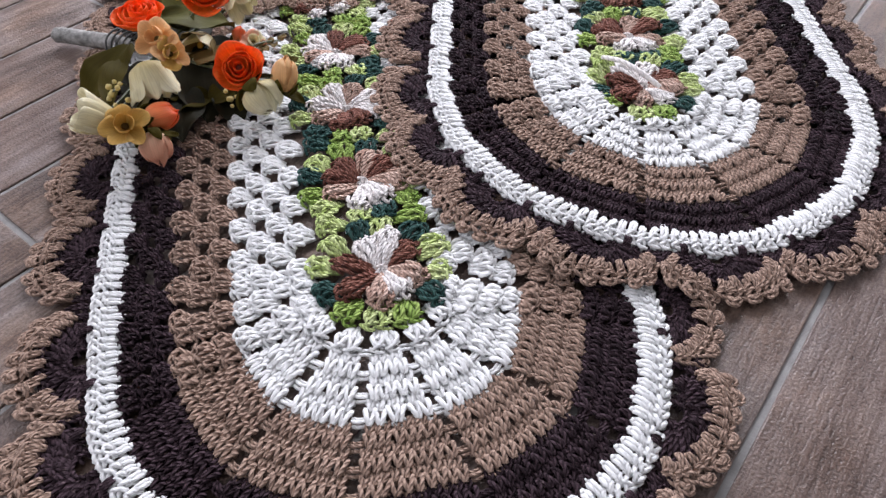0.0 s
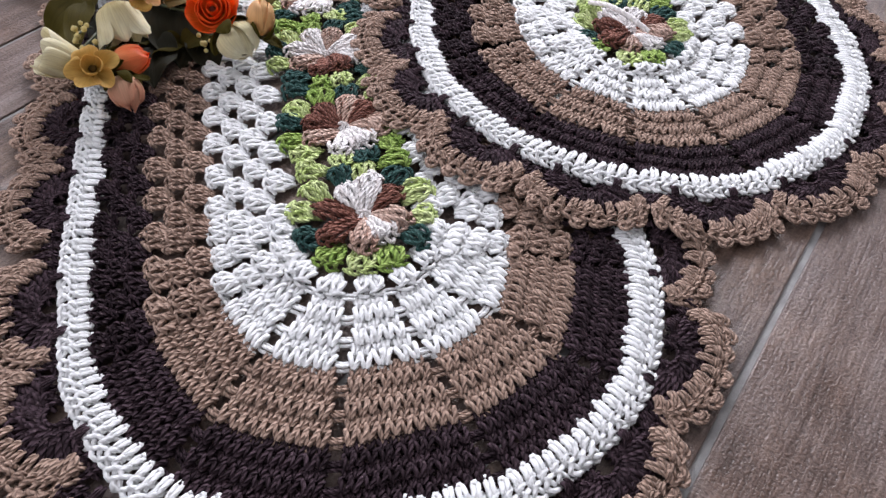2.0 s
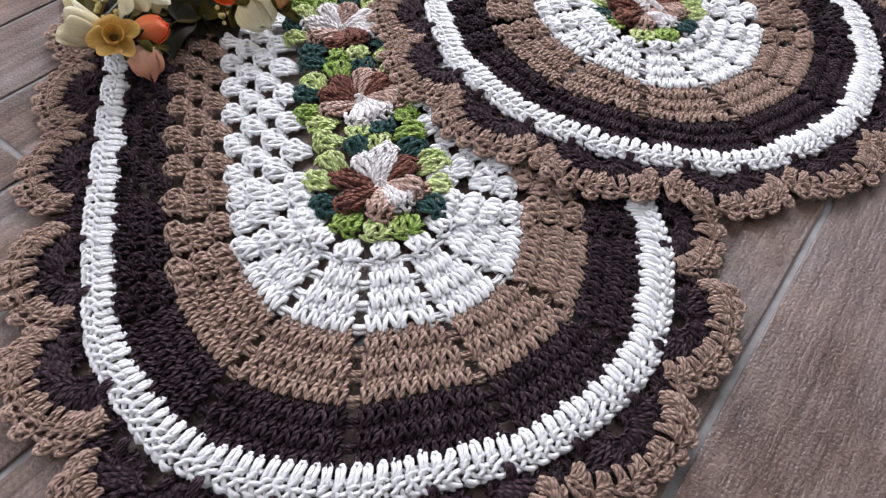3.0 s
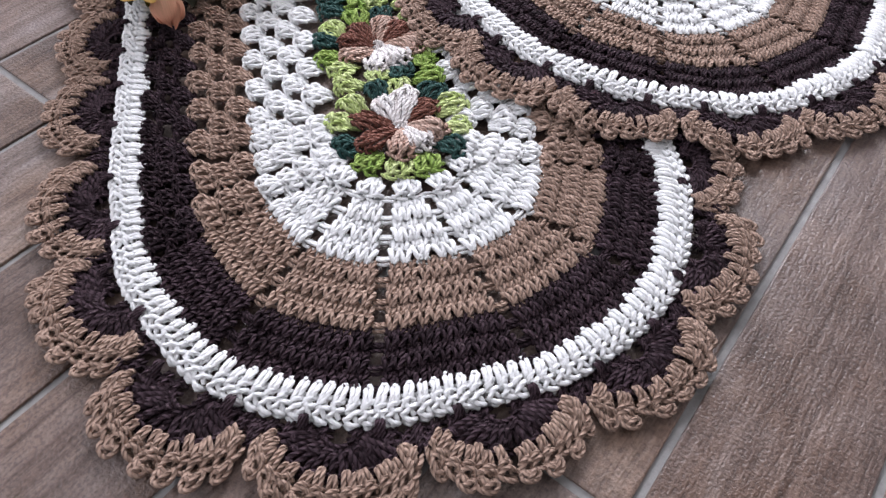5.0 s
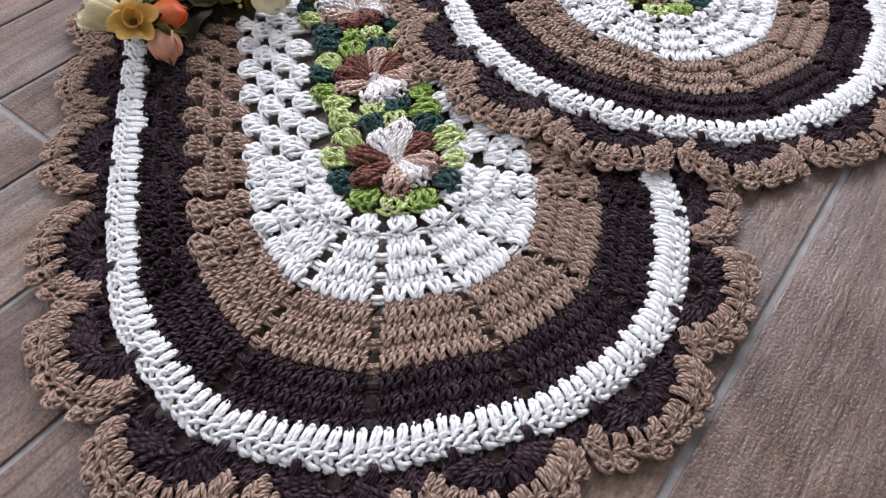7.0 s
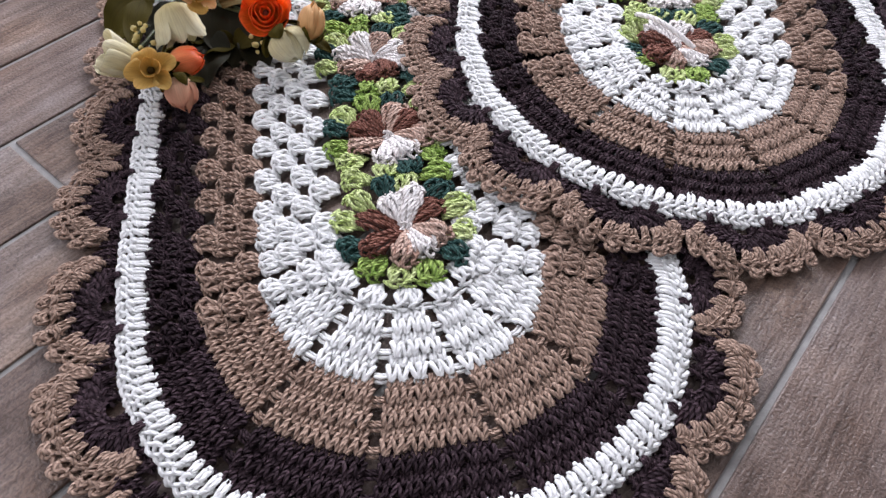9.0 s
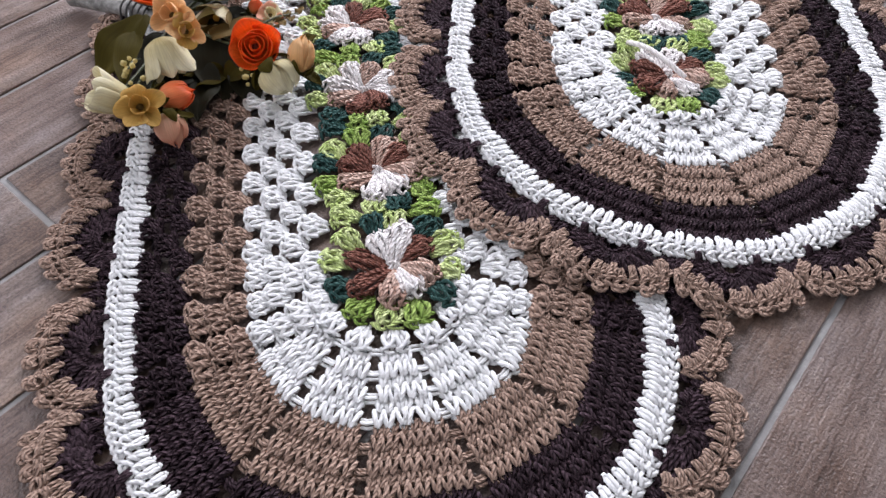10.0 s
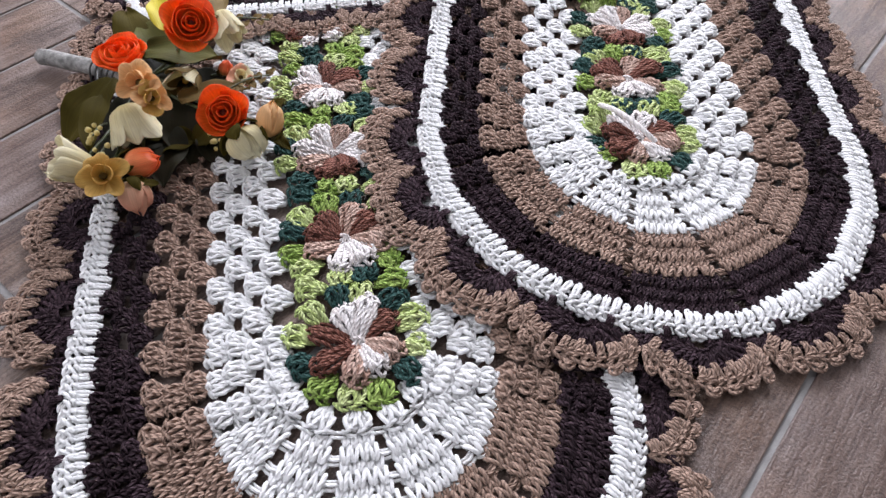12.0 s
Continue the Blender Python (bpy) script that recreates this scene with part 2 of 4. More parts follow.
class Strands:
    """Gathers round strings into one mesh, with u round each and v along it."""

    def __init__(self):
        self.v, self.f, self.uv, self.n = [], [], [], 0

    def add(self, pts, r, rings=6, sides=5, taper=0.75, flat=0.85):
        pts = np.asarray(pts, float)
        # a smooth line through the given points
        k = np.linspace(0, len(pts) - 1, rings)
        if len(pts) > 2:
            i = np.clip(k.astype(int), 0, len(pts) - 2)
            t = (k - i)[:, None]
            p0, p1, p2, p3 = (pts[np.clip(i + d, 0, len(pts) - 1)] for d in (-1, 0, 1, 2))
            line = 0.5 * (2 * p1 + (p2 - p0) * t + (2 * p0 - 5 * p1 + 4 * p2 - p3) * t ** 2 + (3 * p1 - p0 - 3 * p2 + p3) * t ** 3)
        else:
            line = pts[0] + (pts[1] - pts[0]) * (k / (len(pts) - 1))[:, None]
        tan = np.gradient(line, axis=0)
        tan /= np.linalg.norm(tan, axis=1)[:, None] + 1e-9
        side = np.cross(tan, (0.02, 0.03, 1.0))
        side /= np.linalg.norm(side, axis=1)[:, None] + 1e-9
        up = np.cross(side, tan)
        rad = np.full(rings, r)
        rad[0] *= taper
        rad[-1] *= taper
        a = np.linspace(0, 2 * np.pi, sides, endpoint=False)
        ring = line[:, None] + rad[:, None, None] * (np.cos(a)[None, :, None] * side[:, None] + flat * np.sin(a)[None, :, None] * up[:, None])
        length = np.concatenate([[0], np.cumsum(np.linalg.norm(np.diff(line, axis=0), axis=1))]) / (2 * np.pi * r)
        self.v.append(ring.reshape(-1, 3))
        j = np.arange(sides)
        for q in range(rings - 1):
            b, c = self.n + q * sides, self.n + (q + 1) * sides
            self.f.append(np.stack([b + j, b + (j + 1) % sides, c + (j + 1) % sides, c + j], 1))
            u0, u1 = j / sides, (j + 1) / sides
            self.uv.append(np.stack([np.stack([u0, np.full(sides, length[q])], 1), np.stack([u1, np.full(sides, length[q])], 1),
                                     np.stack([u1, np.full(sides, length[q + 1])], 1), np.stack([u0, np.full(sides, length[q + 1])], 1)], 1))
        self.n += rings * sides

    def put(self, other, m):
        """Adds another set of strands, moved by the 4 x 4 array m."""
        v = np.concatenate(other.v)
        self.v.append(v @ m[:3, :3].T + m[:3, 3])
        self.f.append(np.concatenate(other.f) + self.n)
        self.uv.append(np.concatenate(other.uv))
        self.n += len(v)

    def mesh(self, name, mat, lift=None):
        v, f, uv = np.concatenate(self.v), np.concatenate(self.f), np.concatenate(self.uv)
        if lift is not None:
            v = v.copy()
            v[:, 2] += lift(v[:, 0], v[:, 1])
        me = bpy.data.meshes.new(name)
        me.from_pydata(v.tolist(), [], f.tolist())
        layer = me.uv_layers.new(name="UVMap")
        layer.data.foreach_set("uv", uv.reshape(-1).astype(np.float32))
        me.polygons.foreach_set("use_smooth", np.ones(len(me.polygons), bool))
        me.materials.append(mat)
        return me


rng = np.random.default_rng(4)


def jit(s):
    return rng.uniform(-s, s)


YARN = 0.00140


def one_stitch(w, h, lean=0.0, z=0.0044, r=YARN):
    """A double crochet: a narrow foot, a V of two arms whose point lies outward, and a sunken plaited head. It spans w along x and h along y."""
    s = Strands()
    j = [jit(0.0006) for _ in range(16)]
    # backing strands that close the cloth
    s.add([(-0.56 * w, 0.06 * h + j[0], 0.0012), (0.0, 0.10 * h, 0.0020), (0.56 * w, 0.08 * h + j[1], 0.0012)], r * 1.25, 4)
    s.add([(-0.56 * w, 0.46 * h + j[2], 0.0014), (0.0, 0.50 * h, 0.0022), (0.56 * w, 0.46 * h + j[3], 0.0014)], r * 1.25, 4)
    # foot: the post, with short wraps that lean to it
    s.add([(-0.36 * w + j[4], -0.12 * h, z - 0.0028), (-0.30 * w + j[5], 0.10 * h, z - 0.0004), (-0.06 * w, 0.46 * h, z - 0.0008)], r * 1.16, 6)
    s.add([(0.30 * w + j[6], -0.12 * h, z - 0.0028), (0.28 * w + j[7], 0.12 * h, z - 0.0008), (0.06 * w, 0.46 * h, z - 0.0012)], r * 1.16, 6)
    # the V
    s.add([(-0.52 * w + j[8], 0.36 * h, z - 0.0014), (-0.36 * w + j[9] + lean * 0.4, 0.64 * h, z + 0.0018), (-0.08 * w + lean + j[10], 1.04 * h, z + 0.0004)], r * 1.22, 7)
    s.add([(0.50 * w + j[11], 0.34 * h, z - 0.0014), (0.34 * w + j[12] + lean * 0.4, 0.62 * h, z + 0.0016), (0.10 * w + lean + j[13], 1.00 * h, z + 0.0002)], r * 1.22, 7)
    # plaited head
    s.add([(-0.60 * w + lean, 0.90 * h, z - 0.0022), (-0.20 * w + lean, 0.88 * h + j[14], z - 0.0010), (0.44 * w + lean, 1.06 * h, z - 0.0016)], r * 1.1, 5)
    s.add([(-0.48 * w + lean, 1.14 * h, z - 0.0028), (0.05 * w + lean, 1.14 * h + j[15], z - 0.0014), (0.56 * w + lean, 0.98 * h, z - 0.0018)], r * 1.1, 5)
    return s


def pad(w_base, w_top, h, legs=6, tops=3, dome=0.0058, r=YARN, mess=0.0007, bow=0.10, fan=0.90, reach=0.58):
    """A group of stitches worked into one space: strands side by side from a narrow foot as far as reach, Vs over them and a plaited rim."""
    s = Strands()

    def at(f, q, dz=0.0):
        """f from side to side (-1 to 1), q from foot to top (0 to 1)"""
        x = f * (w_base + (w_top - w_base) * min(1.0, max(0.0, q) * 1.5)) / 2
        y = h * (q - bow * max(0.0, q) * f * f)
        z = 0.0014 + dome * math.sin(math.pi * min(1.0, max(0.0, 0.10 + 0.58 * q))) * (1 - 0.28 * f * f)
        return np.array((x + jit(mess), y + jit(mess), z + dz + jit(mess * 0.5)))
    # sunken strands that fill the ground of the pad
    for i in range(legs - 1):
        f = (i + 1) / legs * 2 - 1
        s.add([at(f * fan, -0.08, -0.0006), at(f, 0.45, -0.0016), at(f, 0.98, -0.0016)], r * 1.15, 5)
    for i in range(legs):
        f = (i + 0.5) / legs * 2 - 1
        slant = (0.7 if i % 2 else -0.5) / legs
        s.add([at(f * fan - slant, -0.10), at(f + jit(0.06), reach * 0.45, 0.0004 * (i % 2)), at(f * 0.94 + slant, reach, -0.0004)], r * 1.06, 6)
    for i in range(tops):
        f = (i + 0.5) / tops * 2 - 1
        d = 1.0 / tops
        low = min(0.36, reach * 0.62) if reach < 0.8 else 0.52
        s.add([at(f - 1.0 * d, low, -0.0004), at(f - 0.72 * d, low + 0.26, 0.0012), at(f - 0.16 * d, 0.94, 0.0006)], r * 1.08, 6)
        s.add([at(f + 0.9 * d, low + 0.02, -0.0004), at(f + 0.62 * d, low + 0.26, 0.0010), at(f + 0.18 * d, 0.92, 0.0004)], r * 1.08, 6)
        s.add([at(f - 1.05 * d, 0.84, -0.0006), at(f - 0.1 * d, 0.90, 0.0010), at(f + 0.9 * d, 1.04, -0.0006)], r, 6)
        s.add([at(f - 0.9 * d, 1.08, -0.0014), at(f + 0.1 * d, 1.10, 0.0), at(f + 1.05 * d, 0.94, -0.0004)], r, 6)
    return s


def post_stitch(w, h):
    """The raised white edge: a plump loop that reaches in and bends aside at its tip, and a thick plait on the outer rim."""
    s = Strands()
    r = YARN * 1.28
    tip = -0.15 * h + jit(0.0022)
    side = -0.14 * w + jit(0.0010)
    s.add([(side - 0.16 * w, tip + 0.0012, 0.0050), (side - 0.20 * w, tip + 0.0034, 0.0082), (-0.22 * w + jit(0.0005), 0.24 * h, 0.0094), (-0.10 * w + jit(0.0006), 0.50 * h, 0.0082)], r, 7)
    s.add([(side + 0.18 * w, tip + 0.0012, 0.0046), (side + 0.22 * w, tip + 0.0034, 0.0078), (0.14 * w + jit(0.0005), 0.24 * h, 0.0090), (0.26 * w + jit(0.0006), 0.48 * h, 0.0080)], r, 7)
    s.add([(side - 0.22 * w, tip + 0.0030, 0.0064), (side, tip + 0.0002, 0.0072), (side + 0.24 * w, tip + 0.0030, 0.0062)], r * 0.95, 6)
    s.add([(-0.56 * w, 0.18 * h, 0.0042), (0.0, 0.24 * h, 0.0062), (0.56 * w, 0.20 * h, 0.0042)], r * 1.1, 4)
    s.add([(-0.56 * w, 0.56 * h, 0.0054), (0.0, 0.58 * h, 0.0066), (0.56 * w, 0.56 * h, 0.0054)], r * 1.2, 4)
    s.add([(-0.50 * w, 0.30 * h + jit(0.002), 0.0074), (0.02 * w, 0.44 * h + jit(0.001), 0.0098), (0.46 * w, 0.62 * h, 0.0078)], r, 6)
    s.add([(-0.62 * w, 0.54 * h + jit(0.001), 0.0080), (-0.05 * w, 0.66 * h + jit(0.001), 0.0094), (0.52 * w, 0.86 * h, 0.0080)], r, 6)
    s.add([(-0.40 * w, 0.86 * h + jit(0.001), 0.0068), (0.04 * w, 0.64 * h, 0.0090 + jit(0.0008)), (0.40 * w, 0.38 * h, 0.0078)], r, 6)
    s.add([(-0.58 * w, 0.92 * h + jit(0.001), 0.0060), (0.04 * w, 0.93 * h + jit(0.001), 0.0078), (0.60 * w, 0.76 * h, 0.0076)], r * 1.05, 5)
    s.add([(-0.56 * w, 0.84 * h, 0.0038), (0.0, 0.98 * h + jit(0.001), 0.0044), (0.56 * w, 0.86 * h, 0.0038)], r * 1.05, 5)
    return s


def frame_at(p, out, w=1.0, h=1.0, zt=0.0):
    """Array 4 x 4: x along the row, y outward, at the rug's point p."""
    ox, oy = out
    m = np.eye(4)
    m[:3, 0] = (oy * w, -ox * w, 0)
    m[:3, 1] = (ox * h, oy * h, 0)
    m[:3, 3] = (p[0], p[1], zt)
    return m


# ---------------------------------------------------------------- the room
X0, X1, Y0, Y1, TALL, THICK = -2.3, 2.6, -1.9, 2.9, 2.6, 0.15
ALONG = Vector((0.6157, 0.7880, 0))    # the way the floor's planks run
ACROSS = Vector((-0.7880, 0.6157, 0))

bm = bmesh.new()
box(bm, X0, X1, Y0, Y1, -0.12, -0.0022)
floor = tagged(part("floor", bm, GROUT), "brown wood-look ceramic plank floor with light grey grout", "floor", kind="structure")


def wall_with_opening(name, a, b, fixed, axis, hole, label):
    """A wall along x or y from a to b, with one opening (from, to, sill, head)."""
    w = bmesh.new()
    lo, hi = sorted((fixed, fixed + THICK * (1 if fixed > 0 else -1)))

    def seg(p, q, z0, z1):
        if q - p < 1e-4 or z1 - z0 < 1e-4:
            return
        if axis == "x":
            box(w, p, q, lo, hi, z0, z1)
        else:
            box(w, lo, hi, p, q, z0, z1)
    if hole:
        p, q, z0, z1 = hole
        seg(a, p, 0, TALL)
        seg(q, b, 0, TALL)
        seg(p, q, 0, z0)
        seg(p, q, z1, TALL)
    else:
        seg(a, b, 0, TALL)
    return tagged(part(name, w, WALL), label, "wall", kind="structure")


wall_with_opening("wall_north", X0, X1, Y1, "x", (-0.95, 1.35, 0.0, 2.2), "plain off-white painted wall with a wide doorway")
wall_with_opening("wall_south", X0, X1, Y0, "x", None, "plain off-white painted wall")
wall_with_opening("wall_west", Y0, Y1, X0, "y", (-0.55, 0.95, 0.95, 2.05), "plain off-white painted wall with a window opening")
wall_with_opening("wall_east", Y0, Y1, X1, "y", None, "plain off-white painted wall")
bm = bmesh.new()
box(bm, X0 - THICK, X1 + THICK, Y0 - THICK, Y1 + THICK, TALL, TALL + 0.12)
tagged(part("ceiling", bm, CEIL), "plain white painted ceiling", "ceiling", kind="structure")
bm = bmesh.new()
for p, q, r, s in ((-0.95, -0.89, 0.0, 2.2), (1.29, 1.35, 0.0, 2.2), (0.17, 0.23, 0.0, 2.14), (-0.89, 1.29, 2.14, 2.2)):
    box(bm, p, q, Y1 + 0.06, Y1 + 0.12, r, s, 0.004)
tagged(part("door_1", bm, FRAME), "white painted frame of a wide open doorway", "door frame", kind="structure")
# frame of the unseen window that was added for the side fill
bm = bmesh.new()
for p, q, r, s in ((-0.55, -0.50, 0.95, 2.05), (0.90, 0.95, 0.95, 2.05), (0.18, 0.22, 1.0, 2.0), (-0.50, 0.90, 0.95, 1.0), (-0.50, 0.90, 2.0, 2.05)):
    box(bm, X0 - 0.12, X0 - 0.06, p, q, r, s, 0.004)
tagged(part("window_1", bm, FRAME), "white painted frame of a two-light window", "window frame", kind="structure")
bm = bmesh.new()
bmesh.ops.create_grid(bm, x_segments=2, y_segments=2, size=400)
ground = part("ground", bm, plain_material("dry_earth", (0.16, 0.13, 0.10), (0.24, 0.20, 0.16), 0.95, 2.0))
ground.location.z = -0.13
tagged(ground, "plain brown earth outside the room", "ground", kind="structure")


# ---------------------------------------------------------------- crochet rugs
# half width on the straight sides and depth of the round ends, from round to round
ROUNDS = [("white_band", WHITE, [(0.0475, 0.0560), (0.0650, 0.0785), (0.0805, 0.0970), (0.0960, 0.1155), (0.1110, 0.1340)]),
          ("taupe_band", TAN, [(0.1110, 0.1340), (0.1268, 0.1515), (0.1426, 0.1690), (0.1580, 0.1865)]),
          ("dark_band", DARK, [(0.1580, 0.1865), (0.1710, 0.2015), (0.1842, 0.2160), (0.1975, 0.2305)])]
BAND_LABEL = {"white_band": "white cotton shells and dense rounds", "taupe_band": "taupe cotton shells and dense rounds", "dark_band": "dark brown cotton shells and dense rounds"}
BORDER_IN, BORDER_OUT = (0.1975, 0.2305), (0.2185, 0.2515)
SIDE = 0.550          # length of the straight sides
CORNER = 25.0         # degrees from corner to corner in the round ends
PITCH = 0.0382        # from shell to shell along the sides

PROTO = {}


def protos(key, make, mat, count=6):
    """A few variants of a piece, made once and shared by all the rugs."""
    if key not in PROTO:
        PROTO[key] = [make().mesh(key[0], mat) for _ in range(count)]
    return PROTO[key]


def end_radius(level, phi, form):
    a = radians(phi)
    w, e = level
    r = (abs(math.sin(a) / w) ** form[1] + abs(math.cos(a) / e) ** form[1]) ** (-1 / form[1])
    rel = ((phi - form[2]) % CORNER) - CORNER / 2
    return r * (1 - 0.55 * (1 - math.cos(radians(CORNER / 2)) / math.cos(radians(rel))))


def end_point(level, phi, far, form):
    """A point of the round end: phi degrees from its middle. far: the other end of the rug; form: how deep and how square the ends are, and the angle of the middle spoke."""
    r, a = end_radius(level, phi, form), radians(phi)
    x, y = -math.sin(a) * r, -math.cos(a) * r * form[0]
    return np.array((-x, SIDE - y)) if far else np.array((x, y))


def spoke(k, depth, form):
    """The angle of a column of holes: the columns spread a little towards the rim."""
    return form[2] + k * float(np.interp(depth, (0.080, 0.120, 0.155, 0.230), (21.4, 23.2, 25.0, 25.4)))


def unit(v):
    return v / (np.hypot(*v) + 1e-12)


def side_spot(lo, hi, side, y, form):
    """Foot and outward way of a shell on a long side; past the straight part it follows the round ends."""
    far = y > SIDE
    past = (y - SIDE) if far else -y
    if past <= 0:
        return np.array((side * lo[0], y)), np.array((float(side), 0.0))
    phi = 90.0
    for _ in range(5):
        phi = 90.0 - math.degrees(math.asin(min(0.95, past / (end_radius(lo, phi, form) * form[0]))))
    phi *= -side if not far else side
    p, p2 = end_point(lo, phi, far, form), end_point(hi, phi, far, form)
    return p, unit(p2 - p)


def crochet_rug(place, turn, size, lift, label, form=(1.0, 2.5, 13.0), motif_step=0.110, shift=0.006):
    """lift(x, y): how far the rug is raised at a place of the room by what lies under it."""
    base = Matrix.Translation((place[0], place[1], 0)) @ Matrix.Rotation(radians(turn), 4, "Z") @ Matrix.Scale(size, 4)
    rug = new("crochet_rug")
    rug.matrix_world = base
    tagged(rug, label, "rug", "crochet rugs")
    b = np.array(base)
    deep = form[0] > 0.5

    def up(x, y):
        return lift(b[0, 0] * x + b[0, 1] * y + b[0, 3], b[1, 0] * x + b[1, 1] * y + b[1, 3])

    def piece(name, key, make, mat, m, parent, lab=""):
        me = protos(key, make, mat)[rng.integers(6)]
        m = m.copy()
        m[2, 3] += float(up(m[0, 3], m[1, 3]))
        spin = Matrix.Rotation(jit(0.09), 4, "Z") @ Matrix.Diagonal((1 + jit(0.05), 1 + jit(0.05), 1 + jit(0.10), 1))
        return link_mesh(name, me, None, parent, lab, m=Matrix(m.tolist()) @ spin)

    # flowers of the middle, worked in yarn of many colours
    for k in range(int(SIDE / motif_step + 0.3) + 1):
        c = np.array((shift, motif_step * k))
        ring = Strands()
        for i in range(6):
            a0 = math.pi * i / 6 + jit(0.3)
            dx, dy = 0.0085 * math.cos(a0), 0.0085 * math.sin(a0)
            ring.add([(c[0] - dx, c[1] - dy, 0.004), (c[0] + jit(0.002), c[1] + jit(0.002), 0.0058 + 0.0008 * i), (c[0] + dx, c[1] + dy, 0.004)], YARN * 1.1, 6)
        for i in range(12):
            a0, a1 = 2 * math.pi * i / 12, 2 * math.pi * (i + 0.9) / 12
            ring.add([(c[0] + 0.007 * math.cos(a0), c[1] + 0.007 * math.sin(a0), 0.003), (c[0] + 0.0085 * math.cos((a0 + a1) / 2), c[1] + 0.0085 * math.sin((a0 + a1) / 2), 0.0055),
                      (c[0] + 0.007 * math.cos(a1), c[1] + 0.007 * math.sin(a1), 0.003)], YARN, 5)
        motif = link_mesh("flower_motif", ring.mesh("flower_motif", PALE, up), None, rug, "crochet flower in white, brown and green yarn")
        mixed_turn = (PALE, PALE, RUST, RUST, ROSY, PALE, PALE, ROSY)
        inner = (PALE, PALE, RUST, ROSY, PALE, ROSY, RUST, RUST) if k == 0 else (RUST, ROSY, RUST, ROSY, PALE, PALE, ROSY, RUST) if k == 1 else mixed_turn[(3 * k) % 8:] + mixed_turn[:(3 * k) % 8]
        for i, mat in enumerate(inner):
            a = radians(118 - 45 * i + jit(9))
            out = np.array((math.cos(a), math.sin(a)))
            m = frame_at(c + out * (0.0045 + jit(0.0015)), unit(out + (jit(0.20), jit(0.20))), 1 + jit(0.14), 1 + jit(0.08), 0.001 + jit(0.001))
            piece("petal", ("petal", mat.name), lambda: pad(0.0055, 0.0225, 0.0325, 5, 3, 0.0100, YARN * 1.22, 0.0017, 0.16, 0.9, 0.84), mat, m, motif)
        greens = (LIME, TEAL, LIME, TEAL, LIME, LIME, TEAL, LEAFGREEN, LIME, LEAFGREEN, TEAL, LIME)
        if k:
            greens = (TEAL, LIME, LIME, LEAFGREEN, TEAL, LIME, LEAFGREEN, TEAL, LIME, TEAL, LIME, LEAFGREEN)
            greens = greens[(5 * k) % 12:] + greens[:(5 * k) % 12]
        for i, mat in enumerate(greens):
            deg = 135 - 30 * i
            a = radians(deg + jit(4))
            out = np.array((math.cos(a), math.sin(a)))
            tight = out[1] > 0.6 or (k and out[1] < -0.6)
            m = frame_at(c + out * np.array((0.0345, 0.0325 if tight else 0.0345)), unit(out + (jit(0.2), jit(0.2))), 1 + jit(0.1), 1 + jit(0.06), 0.0015)
            piece("leaf_petal", ("leaf_petal", mat.name), lambda: pad(0.0110, 0.0240, 0.0235, 5, 2, 0.0078, YARN * 1.22, 0.0014, 0.14), mat, m, motif)

        # green shells that fill the notches between two flowers
        if k:
            for side in (-1, 1):
                mat = (LIME, TEAL, LEAFGREEN)[(k + side) % 3]
                m = frame_at(c + (side * 0.0225, -motif_step / 2 + jit(0.003)), (side, 0.0), zt=0.002)
                piece("leaf_petal", ("leaf_petal", mat.name), None, mat, m, motif)

    # bands: shells along the sides, dense wedges round the ends with a column of holes between two wedges
    row = 0
    for name, mat, levels in ROUNDS:
        dense = Strands()
        shells, clusters = [], []
        half_gap, hole_top = {"white_band": (0.0042, 0.60), "taupe_band": (0.0040, 0.58), "dark_band": (0.0046, 0.56)}[name]
        for j in range(len(levels) - 1):
            lo, hi = levels[j], levels[j + 1]
            depth = (lo[1] + hi[1]) / 2
            h = hi[0] - lo[0]
            for side in (-1, 1):
                edge = abs(spoke(2.0 if side < 0 else -3.0, depth, form))
                start = (0.0143 if row % 2 == 0 else -0.0048) + (0.0085 if side > 0 else 0.0)
                # on the rounded corner the shells are spread evenly between the straight side and the wedge
                last = (end_radius(hi, edge, form) * math.cos(radians(edge)) * form[0] - 0.0180) if deep else 0.0
                grid = [start + PITCH * i for i in range(int(SIDE / PITCH) + 2)]
                grid = [y for y in grid if 0.0 <= y <= SIDE]
                steps = [(y + jit(0.0012), 1.0) for y in grid]
                if deep:
                    for near, end in ((grid[0], -last), (grid[-1], SIDE + last)):
                        n = max(1, math.ceil(abs(end - near) * 1.14 / PITCH - 0.22))
                        steps += [(near + (end - near) * (i + 1) / n, min(1.45, abs(end - near) * 1.38 / n / PITCH)) for i in range(n)]
                for y, stretch in steps:
                    p, out = side_spot(lo, hi, side, y, form)
                    shells.append(frame_at(p - out * 0.0015, out, stretch, h / 0.0156, 0.0008))
            for far in (False, True):
                if not deep and j % 2:
                    continue
                if row == 0:
                    # first round of the end: single clusters, chained to one another
                    for q in range(-4, 4):
                        phi = spoke(q + 0.5, 0.08, form)
                        p, p2 = end_point(lo, phi, far, form), end_point(hi, phi, far, form)
                        clusters.append(frame_at(p, unit(p2 - p), 1.0, np.hypot(*(p2 - p)) / 0.0225, 0.001))
                        for f, dz in ((0.86, 0.0036), (1.04, 0.0044)):
                            a, c2 = (end_point(lo, phi + s, far, form) * (1 - f) + end_point(hi, phi + s, far, form) * f for s in (6, 16))
                            dense.add([(*a, dz), (*((a + c2) / 2), dz + 0.0014), (*c2, dz)], YARN, 5)
                    continue
                cuts = [spoke(q, depth, form) for q in range(-3, 3)]
